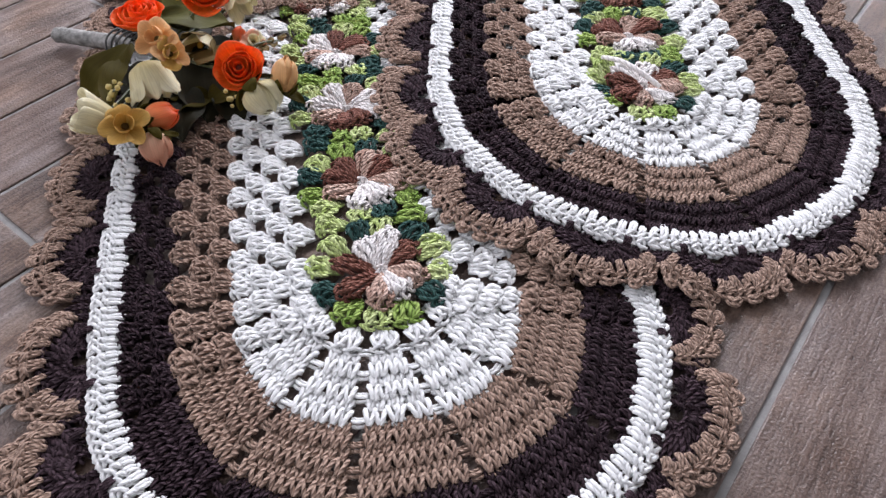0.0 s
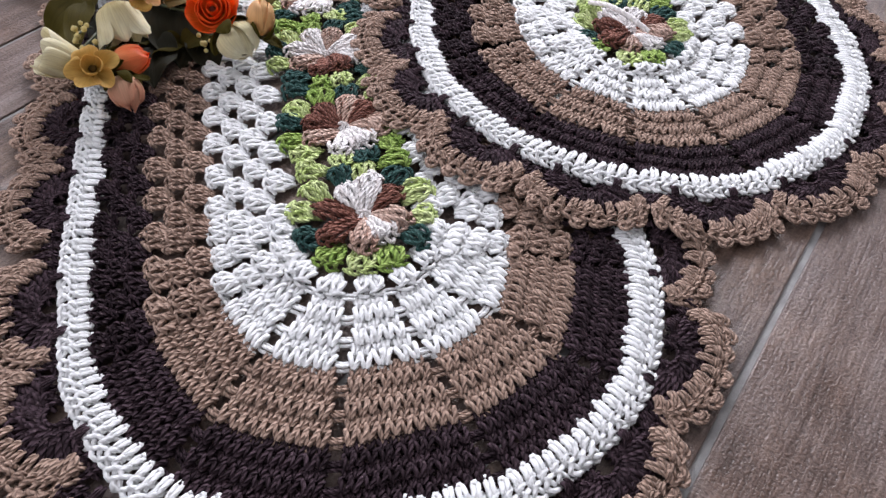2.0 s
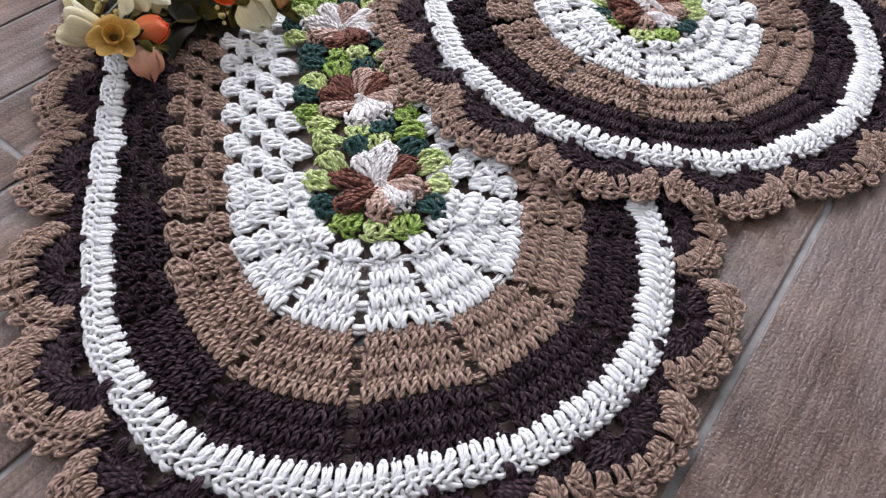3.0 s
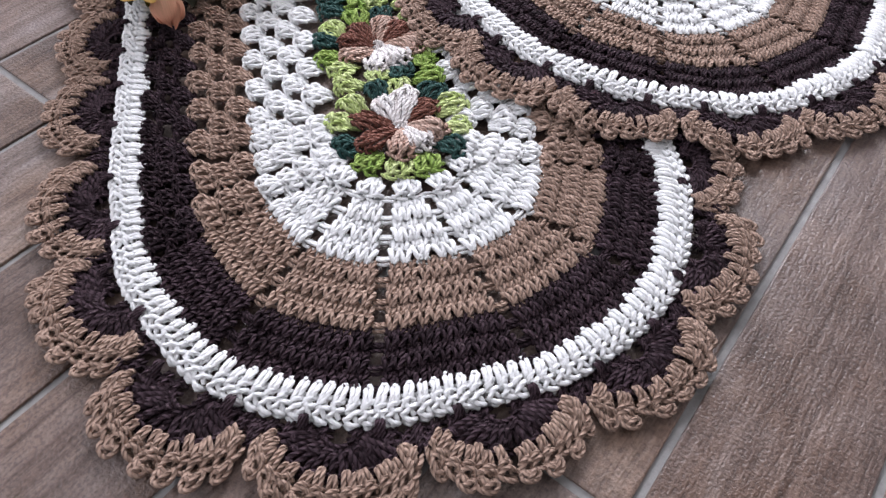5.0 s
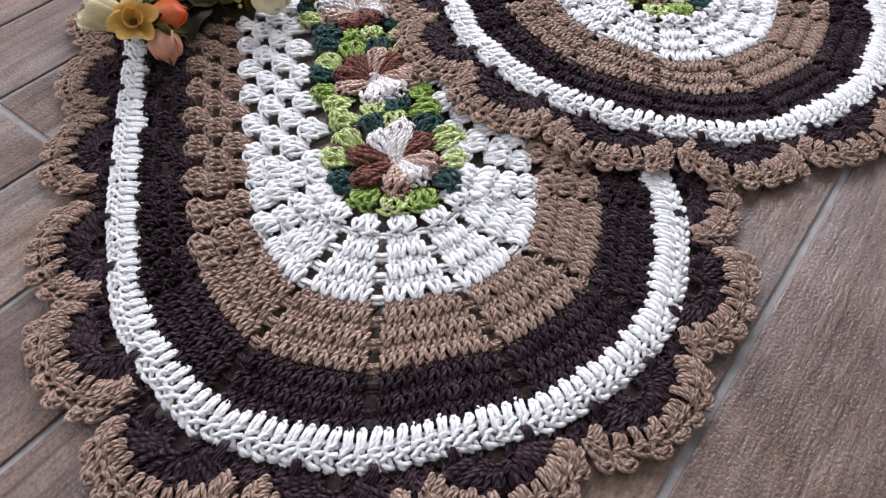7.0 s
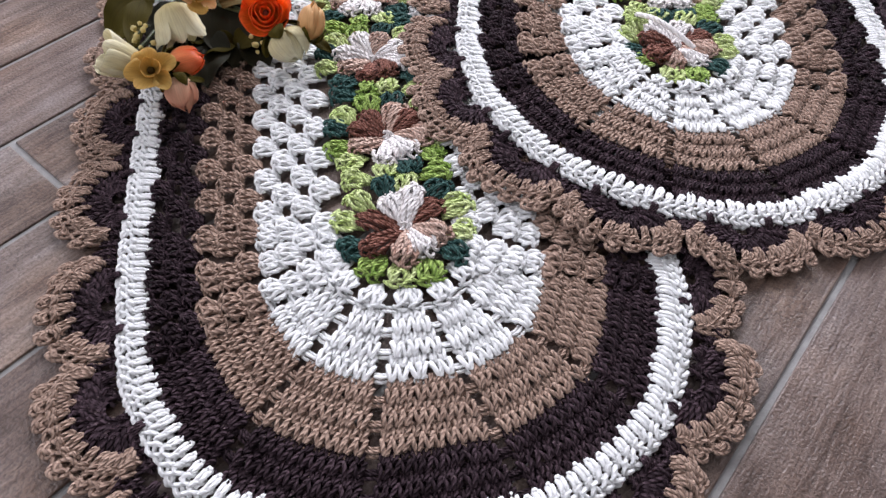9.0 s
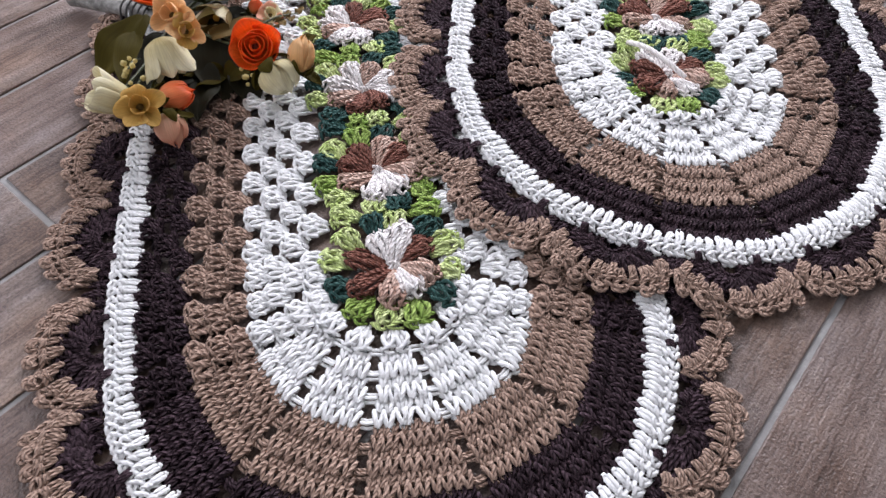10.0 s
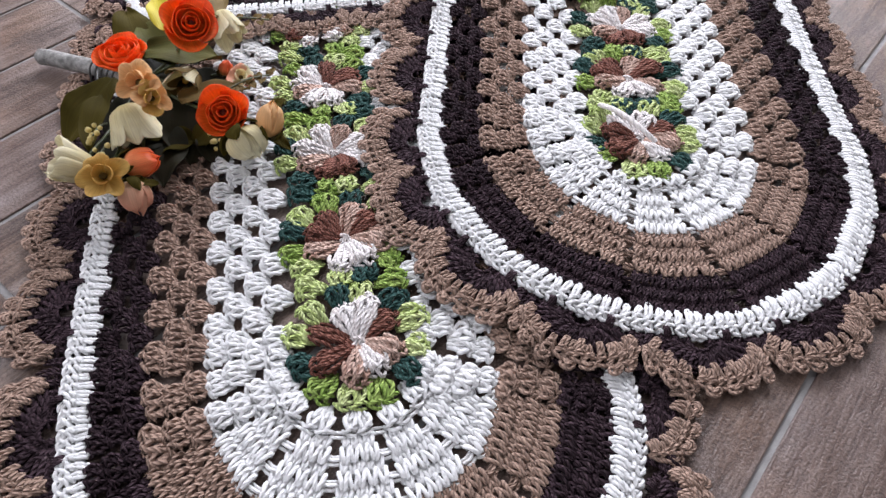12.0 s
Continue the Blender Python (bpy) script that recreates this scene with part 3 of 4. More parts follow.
                for q, (a0, a1) in enumerate(zip(cuts, cuts[1:])):
                    rm = (end_radius(lo, (a0 + a1) / 2, form) + end_radius(hi, (a0 + a1) / 2, form)) / 2
                    gap = math.degrees(half_gap / rm)
                    b0, b1 = a0 + gap, a1 - gap
                    arc = radians(b1 - b0) * rm
                    n = max(1, int(round(arc / 0.0068)))
                    for i in range(n):
                        phi = b0 + (b1 - b0) * (i + 0.5) / n
                        p, p2 = end_point(lo, phi, far, form), end_point(hi, phi, far, form)
                        d = p2 - p
                        st = one_stitch(arc / n * 1.04, np.hypot(*d) * (1.12 if mat is WHITE else 1.05), lean=jit(0.0009), r=YARN * (1.14 if mat is WHITE else 1.0))
                        dense.put(st, frame_at(p + (jit(0.0005), jit(0.0007)), unit(unit(d) + (jit(0.10), jit(0.10))), zt=0.0008 + jit(0.0005)))
                for a1 in cuts:
                    # chain stitches that close each hole outwards, plaited
                    gap = math.degrees(half_gap / end_radius(hi, a1, form)) * 1.28
                    sag = jit(0.0008)
                    for f, dz in ((hole_top + 0.10, 0.0030), (hole_top + 0.26, 0.0048), (hole_top + 0.42, 0.0034)):
                        q0, q1 = (end_point(lo, a1 + s * gap, far, form) * (1 - f) + end_point(hi, a1 + s * gap, far, form) * f for s in (-1, 1))
                        qm = (q0 + q1) / 2 + unit(end_point(hi, a1, far, form) - end_point(lo, a1, far, form)) * (0.0012 + sag)
                        dense.add([(*q0, dz), (*qm, dz + 0.0008 + jit(0.0005)), (*q1, dz)], YARN * 1.05, 6)
            row += 1
        band = link_mesh(name, dense.mesh(name, mat, up), None, rug, BAND_LABEL[name], "stuff")
        for m in shells:
            piece("crochet_shell", ("crochet_shell", mat.name), lambda: pad(0.0150, 0.0262, 0.0185, 6, 3, 0.0064, YARN * (1.32 if mat is WHITE else 1.14), 0.0011, 0.20, 0.80), mat, m, band)
        for m in clusters:
            piece("crochet_shell", ("end_cluster", mat.name), lambda: pad(0.0090, 0.0225, 0.0225, 5, 2, 0.0066, YARN * 1.28, 0.0009, 0.12), mat, m, band)

    # the raised white round
    s = Strands()
    step = 0.0077
    for side in (-1, 1):
        n = int(SIDE / step)
        for i in range(n):
            y = SIDE * (i + 0.5) / n
            s.put(post_stitch(SIDE / n, BORDER_OUT[0] - BORDER_IN[0]), frame_at((side * BORDER_IN[0], y), unit(np.array((side, jit(0.10)))), zt=jit(0.0006)))
    for far in (False, True):
        n = int(math.pi * (0.225 + 0.225 * form[0]) / 2 / step)
        for i in range(n):
            phi = -90 + 180 * (i + 0.5) / n
            p, p2 = end_point(BORDER_IN, phi, far, form), end_point(BORDER_OUT, phi, far, form)
            s.put(post_stitch(step * 1.04, 0.0220), frame_at(p, unit(unit(p2 - p) + (jit(0.08), jit(0.08))), zt=jit(0.0006)))
    link_mesh("raised_border", s.mesh("raised_border", WHITE, up), None, rug, "thick white raised border round", "stuff")

    # scalloped edge: dark fans, each rimmed in taupe with small picots
    spots = []
    for k in range(5):
        spots.append((np.array((-BORDER_OUT[0], 0.0700 + 0.0965 * k)), np.array((-1.0, 0.0)), 1.0, 1.24))
        spots.append((np.array((BORDER_OUT[0], 0.0935 + 0.0925 * k)), np.array((1.0, 0.0)), 1.0, 1.0))
    for far in (False, True):
        for phi in ([17.0 + 21.3 * k for k in range(-5, 4)] if deep else (-72, -36, -12, 12, 36, 72)):
            p, p2 = end_point(BORDER_OUT, phi, far, form), end_point((0.29, 0.325), phi, far, form)
            spots.append((p, unit(p2 - p), 1.05, 1.22 if phi > 30 else 1.08 if phi > -15 else 1.0))
    for p, out, wide, tall in spots:
        m = frame_at(p, out, wide, tall, 0.0)
        fan, rim = Strands(), Strands()
        n = 14
        bow = jit(0.0012)
        for i in range(n):
            a = radians(-86 + 172 * (i + 0.5) / n + jit(3))
            ux, uy = math.sin(a), math.cos(a)
            x0, y0, x1, y1 = 0.0085 * ux, 0.0020 + 0.0090 * uy, 0.0370 * ux, 0.0070 + 0.0215 * uy + jit(0.001)
            for o in (-0.0018, 0.0016):
                fan.add([(x0 + o * 0.4 * uy, y0 - o * 0.4 * ux, 0.0035), ((x0 + x1) / 2 + o * uy * (1 + jit(0.4)), (y0 + y1) / 2 - o * ux, 0.0062 + bow + jit(0.0012)), (x1 + o * 1.6 * uy, y1 - o * 1.6 * ux, 0.0046)], YARN * 1.3, 6)
            q = 0.5 + jit(0.30)
            xm, ym = x0 + (x1 - x0) * q, y0 + (y1 - y0) * q
            fan.add([(xm - 0.0026 * uy - 0.002 * ux, ym + 0.0026 * ux - 0.002 * uy, 0.0044), (xm, ym, 0.0074 + bow), (xm + 0.0026 * uy + 0.002 * ux, ym - 0.0026 * ux + 0.002 * uy, 0.0044)], YARN * 1.1, 5)
            fan.add([(x1 * 0.90 - 0.0048 * uy, y1 * 0.90 + 0.0048 * ux, 0.0045), (x1 * 0.94, y1 * 0.94, 0.0074), (x1 * 0.99 + 0.0050 * uy, y1 * 0.99 - 0.0050 * ux, 0.0045)], YARN * 1.05, 5)
            fan.add([(x1 * 1.02 - 0.0046 * uy, y1 * 1.02 + 0.0046 * ux, 0.0040), (x1 * 1.03, y1 * 1.03, 0.0056), (x1 * 0.96 + 0.0048 * uy, y1 * 0.96 - 0.0048 * ux, 0.0044)], YARN * 1.05, 5)
        # chained ring at the foot of the fan, round a small hole
        for i in range(7):
            a0, a1 = (radians(-90 + 180 * q / 7) for q in (i - 0.1, i + 1.1))
            fan.add([(0.0088 * math.sin(a), 0.0026 + 0.0088 * math.cos(a), 0.0048 + (0.0012 if q == 1 else 0)) for q, a in enumerate((a0, (a0 + a1) / 2, a1))], YARN * 1.05, 5)
        # the low dark round along the border, left open at the hole
        for i in range(11):
            x = -0.0475 + 0.0095 * i
            if abs(x) < 0.006:
                continue
            fan.add([(x - 0.006, 0.0005 + jit(0.001), 0.003), (x, 0.0030 + jit(0.001), 0.0060), (x + 0.005, 0.0020, 0.003)], YARN * 1.1, 5)
            fan.add([(x - 0.006, 0.0050 + jit(0.001), 0.003), (x, 0.0070 + jit(0.001), 0.0056), (x + 0.005, 0.0060, 0.003)], YARN * 1.1, 5)
            reach = 0.0135 if abs(x) > 0.030 else 0.0085
            for o in (-0.0014, 0.0014):
                fan.add([(x + o - 0.001, -0.002, 0.004), (x + o + jit(0.001), 0.0045, 0.0064), (x + o + 0.001, reach, 0.0040)], YARN, 5)
        # dark loops caught over the white rim
        for x in (-0.023, 0.023):
            x += jit(0.003)
            for o, q in ((-0.0018, 0.0), (0.0002, 0.0008), (0.0022, 0.0004)):
                fan.add([(x + o, 0.005, 0.0060), (x + o * 0.9, -0.0008 + q, 0.0104), (x + o * 0.6 + 0.0008, -0.0044 + q, 0.0090)], YARN, 6)
        # taupe rim: twin-stranded legs set apart over the fan's edge, a plait outside them, and round picots
        n = 17
        for i in range(n):
            a = radians(-88 + 176 * i / (n - 1) + jit(3))
            ux, uy = math.sin(a), math.cos(a)
            x0, y0, x1, y1 = 0.0340 * ux, 0.0062 + 0.0195 * uy + jit(0.0008), 0.0455 * ux, 0.0160 + 0.0250 * uy + jit(0.0008)
            tx, ty = uy, -ux
            lz = 0.0050 + jit(0.0010)
            sk = jit(0.0016)

            def at(t, q, z):
                """t along the rim, q from the foot (0) to the top (1)"""
                return (x0 + (x1 - x0) * q + (t + sk * q) * tx, y0 + (y1 - y0) * q + (t + sk * q) * ty, z)
            foot = 0.10 - (0.16 if i % 2 else 0.0) + jit(0.10)
            tip = jit(0.0014)
            rim.add([at(tip + 0.0006, foot, 0.0052), at(tip - 0.0008, foot + 0.04, 0.0086), at(-0.0018, 0.45, lz + 0.0032), at(-0.0026, 0.85, lz)], YARN * 1.06, 7)
            rim.add([at(tip + 0.0010, foot, 0.0052), at(tip + 0.0014, foot + 0.05, 0.0084), at(0.0016, 0.45, lz + 0.0034), at(0.0024, 0.85, lz)], YARN * 1.06, 7)
            rim.add([at(-0.0040, 0.50, lz + 0.0006), at(0.0, 0.56 + jit(0.08), lz + 0.0044), at(0.0040, 0.72, lz + 0.0004)], YARN * 1.05, 5)
            rim.add([at(-0.0064, 0.76, lz - 0.001), at(-0.0010, 0.70, lz + 0.0034), at(0.0054, 0.96, lz - 0.0004)], YARN * 1.14, 6)
            rim.add([at(-0.0054, 1.04, lz - 0.0014), at(0.0008, 1.06, lz + 0.0014), at(0.0064, 0.80, lz - 0.0004)], YARN * 1.14, 6)
            rim.add([at(-0.0058, 0.90, lz - 0.0030), at(0.0, 0.92, lz - 0.0016), at(0.0058, 0.90, lz - 0.0030)], YARN * 1.2, 4)
            if i % 2 == 0 and 0 < i < n - 1:
                g = 0.36 + jit(0.08)
                wd = 0.0054 + jit(0.0006)
                rim.add([at(-0.0022, 0.92, lz), at(-wd, 0.98 + g * 0.35, lz + 0.0008), at(-wd * 0.55, 1.0 + g, lz), at(wd * 0.6, 1.0 + g, lz + 0.0008), at(wd, 0.98 + g * 0.35, lz), at(0.0018, 0.90, lz + 0.0018)], YARN * 1.14, 12)
                rim.add([at(-wd * 0.8, 0.94 + g * 0.1, lz - 0.001), at(-wd * 0.3, 0.98 + g * 0.5, lz + 0.0026), at(wd * 0.5, 1.0 + g * 0.85, lz)], YARN * 1.12, 6)
                rim.add([at(-wd * 0.4, 1.0 + g * 0.75, lz - 0.0006), at(wd * 0.35, 0.98 + g * 0.42, lz + 0.0020), at(wd * 0.9, 0.90 + g * 0.1, lz - 0.0006)], YARN * 1.12, 6)
        f2, r2 = Strands(), Strands()
        f2.put(fan, m)
        r2.put(rim, m)
        scallop = link_mesh("scallop", f2.mesh("scallop", DARK, up), None, rug, "dark brown fan-shaped scallop", "stuff")
        link_mesh("picot_rim", r2.mesh("picot_rim", TAN, up), None, scallop, "taupe picot rim", "stuff")
    return rug


def inside_oval(x, y, place, turn, size, half=0.255, soft=0.05, blunt=1.0):
    """1 well inside the outline of a rug, 0 outside it."""
    a = radians(-turn)
    dx, dy = x - place[0], y - place[1]
    u, v = (dx * math.cos(a) - dy * math.sin(a)) / size, (dx * math.sin(a) + dy * math.cos(a)) / size
    past = np.where(v < 0, -v, np.where(v > SIDE, v - SIDE, 0)) / blunt
    d = np.hypot(u, past)
    t = np.clip((half + soft / 2 - d) / soft, 0, 1)
    return t * t * (3 - 2 * t)


RUG_A = ((-0.052, 0.3423), 12.3, 1.0)
RUG_B = ((0.216, 0.599), -1.8, 1.042)
RUG_C = ((-0.380, 0.972), -77.7, 1.0)


def flat_on_floor(x, y):
    return 0.0012 * np.sin(x * 23 + 1.0) * np.sin(y * 19 + 0.5) + 0.0012


def over_first(x, y):
    return flat_on_floor(x, y) + 0.0085 * inside_oval(x, y, *RUG_A, half=0.262)


def over_both(x, y):
    return flat_on_floor(x, y) + 0.0085 * np.maximum(inside_oval(x, y, *RUG_A, half=0.262), 0.0) + 0.008 * inside_oval(x, y, *RUG_C, half=0.262, blunt=0.15)


crochet_rug(*RUG_A, flat_on_floor, "white, taupe and dark brown crochet rug flat on the floor")
crochet_rug(*RUG_C, over_first, "white, taupe and dark brown crochet rug under the flowers' tops", (0.15, 2.5, 13.0))
upper = crochet_rug(*RUG_B, over_both, "white, taupe and dark brown crochet rug overlapping two others", (0.925, 2.05, 9.5), 0.095, 0.0)
tail = Strands()
tail.add([(0.178, 0.640, 0.0160), (0.192, 0.622, 0.0235), (0.208, 0.602, 0.0245), (0.229, 0.583, 0.0170)], 0.0030, 12, 8)
loose = link_mesh("yarn_tail", tail.mesh("yarn_tail", PALE), None, upper, "loose white yarn end across a flower")
loose.matrix_parent_inverse = upper.matrix_world.inverted()


# ---------------------------------------------------------------- the bouquet of cloth flowers
def sheet(name, grid, uvs, mat, thick=0.0005):
    """A curved cloth sheet from a grid of points, with a little thickness."""
    nv, nu = len(grid), len(grid[0])
    me = bpy.data.meshes.new(name)
    me.from_pydata([tuple(p) for r in grid for p in r], [], [(j * nu + i, j * nu + i + 1, (j + 1) * nu + i + 1, (j + 1) * nu + i) for j in range(nv - 1) for i in range(nu - 1)])
    layer = me.uv_layers.new(name="UVMap")
    flat = [uvs[lp.vertex_index // nu][lp.vertex_index % nu] for lp in me.loops]
    layer.data.foreach_set("uv", np.array(flat, np.float32).reshape(-1))
    me.shade_smooth()
    me.materials.append(mat)
    return me


def petal(parent, mat, az, rho, height, spread, ruffle=0.06, name="petal", nu=9, nv=9, label=""):
    """A petal round the flower's axis: rho and height are its outline from foot to tip, spread its half angle in degrees."""
    grid, uvs = [], []
    ph, amp = rng.uniform(0, 6.28), ruffle * max(rho)
    ks = np.linspace(0, 1, len(rho))
    for j in range(nv):
        v = j / (nv - 1)
        line, uvl = [], []
        for i in range(nu):
            u = 2 * i / (nu - 1) - 1
            vv = v * (1 - 0.22 * abs(u) ** 3)
            r, z, sp = np.interp(vv, ks, rho), np.interp(vv, ks, height), np.interp(vv, ks, spread)
            a = radians(az + u * sp)
            r += 0.11 * max(rho) * v * noise.noise(Vector((u * 1.6 + ph, v * 2.2, ph)))
            z += 0.06 * max(rho) * v * noise.noise(Vector((u * 1.8, v * 2.0 + ph, ph + 7)))
            r += amp * v * math.sin(3.0 * u + ph) + 0.10 * max(rho) * u * u * v * (-1)
            z += amp * v * math.cos(2.4 * u + ph * 1.7)
            line.append((r * math.cos(a), r * math.sin(a), z))
            uvl.append((u * 0.5 + 0.5, v))
        grid.append(line)
        uvs.append(uvl)
    ob = link_mesh(name, sheet(name, grid, uvs, mat), None, parent, label)
    mod = ob.modifiers.new("thickness", "SOLIDIFY")
    mod.thickness = 0.0006
    mod = ob.modifiers.new("smooth", "SUBSURF")
    mod.levels = mod.render_levels = 1
    return ob


def heart(name, pos, axis, r, mat, parent, label):
    """The middle of a flower: a small knobbly button, turned to the flower's axis; its petals are its children."""
    w = bmesh.new()
    bmesh.ops.create_icosphere(w, subdivisions=2, radius=r)
    for v in w.verts:
        v.co *= 1 + 0.18 * noise.noise(v.co * 500)
        v.co.z *= 0.8
    ob = part(name, w, mat, parent, label, smooth=True)
    ob.matrix_basis = Matrix.Translation(pos) @ Vector(axis).to_track_quat("Z", "Y").to_matrix().to_4x4() @ Matrix.Rotation(rng.uniform(0, 6.28), 4, "Z")
    return ob


def ranunculus(parent, pos, axis, r, mat, outer):
    f = heart("ranunculus", pos, axis, r * 0.16, HEART, parent, "orange ranunculus with many rolled petals")
    for k, (n, q) in enumerate(((3, 0.26), (3, 0.46), (4, 0.66), (4, 0.86), (4, 1.02))):
        for i in range(n):
            az = 360 * i / n + 47 * k + jit(14)
            q *= 1 + jit(0.07)
            top = r * (0.40 - 0.06 * k + jit(0.06))
            petal(f, outer if k == 4 and i < 2 else mat, az, (0.1 * r, 0.75 * q * r, 0.95 * q * r, q * r * (0.92 if k < 4 else 1.06)), (-0.45 * r, -0.30 * r, 0.10 * r, top),
                  (30, 360 / n * 0.62, 360 / n * 0.68, 360 / n * 0.46), 0.05)
    return f


def closed_bud(parent, pos, axis, r, long, mats, label, name="flower_bud"):
    f = heart(name, pos, axis, r * 0.5, STEMGREEN, parent, label)
    for i in range(6):
        layer = i // 3
        az = 120 * i + 60 * layer + jit(10)
        q = 1.0 - 0.16 * (1 - layer)
        petal(f, mats[layer], az, (0.25 * r, 0.92 * q * r, 1.04 * q * r, (0.66 + 0.14 * layer) * q * r, (0.04 + 0.30 * layer) * r), (-0.45 * long, -0.25 * long, 0.05 * long, 0.36 * long, (0.55 - 0.10 * layer + jit(0.05)) * long),
              (60, 66, 64 - 8 * layer, 60 - 12 * layer, 46 - 20 * layer), 0.07)
    for i in range(4):
        petal(f, OLIVE, 90 * i + 20, (0.15 * r, 0.8 * r, 1.10 * r, 1.15 * r), (-0.55 * long, -0.50 * long, -0.32 * long, -0.08 * long), (30, 34, 22, 5), 0.05, "sepal")
    return f


def open_tulip(parent, pos, axis, r, long, mats, label, name="tulip"):
    f = heart(name, pos, axis, r * 0.22, AMBER, parent, label)
    for i in range(6):
        layer = i % 2
        petal(f, mats[layer], 60 * i + jit(8), (0.18 * r, 0.75 * r, 0.95 * r, (1.0 + 0.14 * layer) * r, (0.92 + 0.3 * layer) * r), (-0.5 * long, -0.35 * long, 0.0, 0.32 * long, 0.50 * long + jit(0.003)),
              (42, 48, 50, 46, 26), 0.12)
    return f


def blossom(parent, pos, axis, r, mats, label, name="blossom"):
    f = heart(name, pos, axis, r * 0.16, BRONZE, parent, label)
    for i in range(5):
        petal(f, mats[i % len(mats)], 72 * i + jit(8), (0.08 * r, 0.40 * r, 0.80 * r, 1.02 * r), (-0.28 * r, -0.10 * r, 0.16 * r, 0.20 * r + jit(0.003)), (34, 44, 46, 36), 0.12)
    for i in range(3):
        petal(f, mats[-1], 120 * i + 30, (0.06 * r, 0.30 * r, 0.46 * r, 0.42 * r), (-0.2 * r, 0.05 * r, 0.32 * r, 0.52 * r), (40, 55, 58, 40), 0.06)
    return f


def leaf(parent, a, b, width, mat, curl=0.25, droop=0.15, label="", name="leaf", teeth=0.0):
    """A leaf from its stalk a to its tip b, folded along the midrib, with a wavy edge."""
    a, b = Vector(a), Vector(b)
    d = b - a
    long = d.length
    x = d.normalized()
    side = x.cross(Vector((0, 0, 1))).normalized()
    up = side.cross(x)
    grid, uvs = [], []
    ph = rng.uniform(0, 6.28)
    for j in range(13):
        v = j / 12
        half = width / 2 * (math.sin(math.pi * min(1, 0.06 + v * 0.94) ** 0.85)) ** 0.75 + 0.0006
        half *= 1 + teeth * (1 if j % 2 else -1)
        line, uvl = [], []
        for i in range(9):
            u = 2 * i / 8 - 1
            h = curl * half * abs(u) ** 1.3 - droop * long * (v - 0.45) ** 2 + 0.09 * width * math.sin(9 * v + ph + 2 * u) * abs(u) + 0.10 * width * noise.noise(Vector((u * 1.3 + ph, v * 3.0, ph)))
            line.append(a + d * v + side * (u * half) + up * h)
            uvl.append((u * 0.5 + 0.5, v))
        grid.append(line)
        uvs.append(uvl)
    ob = link_mesh(name, sheet(name, grid, uvs, mat), None, parent, label)
    mod = ob.modifiers.new("thickness", "SOLIDIFY")
    mod.thickness = 0.0007
    mod = ob.modifiers.new("smooth", "SUBSURF")
    mod.levels = mod.render_levels = 1
    return ob


def rod(parent, name, pts, r, mat, sides=10, rings=16, label="", taper=0.8):
    s = Strands()
    s.add(pts, r, rings, sides, taper, 1.0)
    me = s.mesh(name, mat)
    return link_mesh(name, me, None, parent, label)


bouquet = tagged(new("flower_bouquet"), "bunch of orange, cream and peach cloth flowers lying on rugs", "artificial flowers")

# the wrapped stalk that lies out over the floor
w = Strands()
w.add([(-0.440, 0.693, 0.0125), (-0.425, 0.690, 0.0135), (-0.400, 0.682, 0.0145), (-0.375, 0.673, 0.0170), (-0.350, 0.661, 0.0210)], 0.0088, 18, 14, 0.62, 1.0)
w.add([(-0.4435, 0.694, 0.0122), (-0.440, 0.693, 0.0125)], 0.0052, 3, 14, 0.35, 1.0)
w.add([(-0.352, 0.662, 0.0210), (-0.330, 0.650, 0.0240), (-0.300, 0.632, 0.0290)], 0.0070, 8, 12, 0.8, 1.0)
link_mesh("wrapped_stalk", w.mesh("wrapped_stalk", WRAP), None, bouquet, "grey cloth-wrapped stalk end")
for i in range(5):
    x = -0.362 + 0.007 * i
    rod(bouquet, "tie_wire", [(x - 0.004, 0.650 - 0.003 * i, 0.010), (x - 0.001, 0.655 - 0.003 * i, 0.030), (x + 0.008, 0.672 - 0.003 * i, 0.033), (x + 0.010, 0.680 - 0.003 * i, 0.014)], 0.0011, WIRE, 6, 14)
rod(bouquet, "tie_wire", [(-0.352, 0.648, 0.030), (-0.345, 0.630, 0.034), (-0.341, 0.615, 0.020), (-0.352, 0.610, 0.014)], 0.0011, WIRE, 6, 14)

NODE = Vector((-0.300, 0.634, 0.030))
heads = {
    "r1": (-0.192, 0.556, 0.058), "r2": (-0.242, 0.658, 0.085), "r3": (-0.286, 0.591, 0.095), "p1": (-0.262, 0.558, 0.088), "t1": (-0.273, 0.541, 0.055),
    "b1": (-0.259, 0.503, 0.040), "b2": (-0.258, 0.472, 0.030), "c1": (-0.306, 0.482, 0.055), "a1": (-0.278, 0.473, 0.053), "p2": (-0.151, 0.560, 0.046),
    "c2": (-0.172, 0.542, 0.034), "k1": (-0.215, 0.647, 0.040), "w1": (-0.198, 0.638, 0.036), "c3": (-0.229, 0.712, 0.048),
}
for key, p in heads.items():
    e = Vector(p)
    mid = (NODE + e) / 2
    mid.z = max(0.024, mid.z * 0.85)
    rod(bouquet, "stem", [NODE, mid, e + (NODE - e) * 0.12 - Vector((0, 0, 0.006))], 0.0016, STEMGREEN, 6, 10)

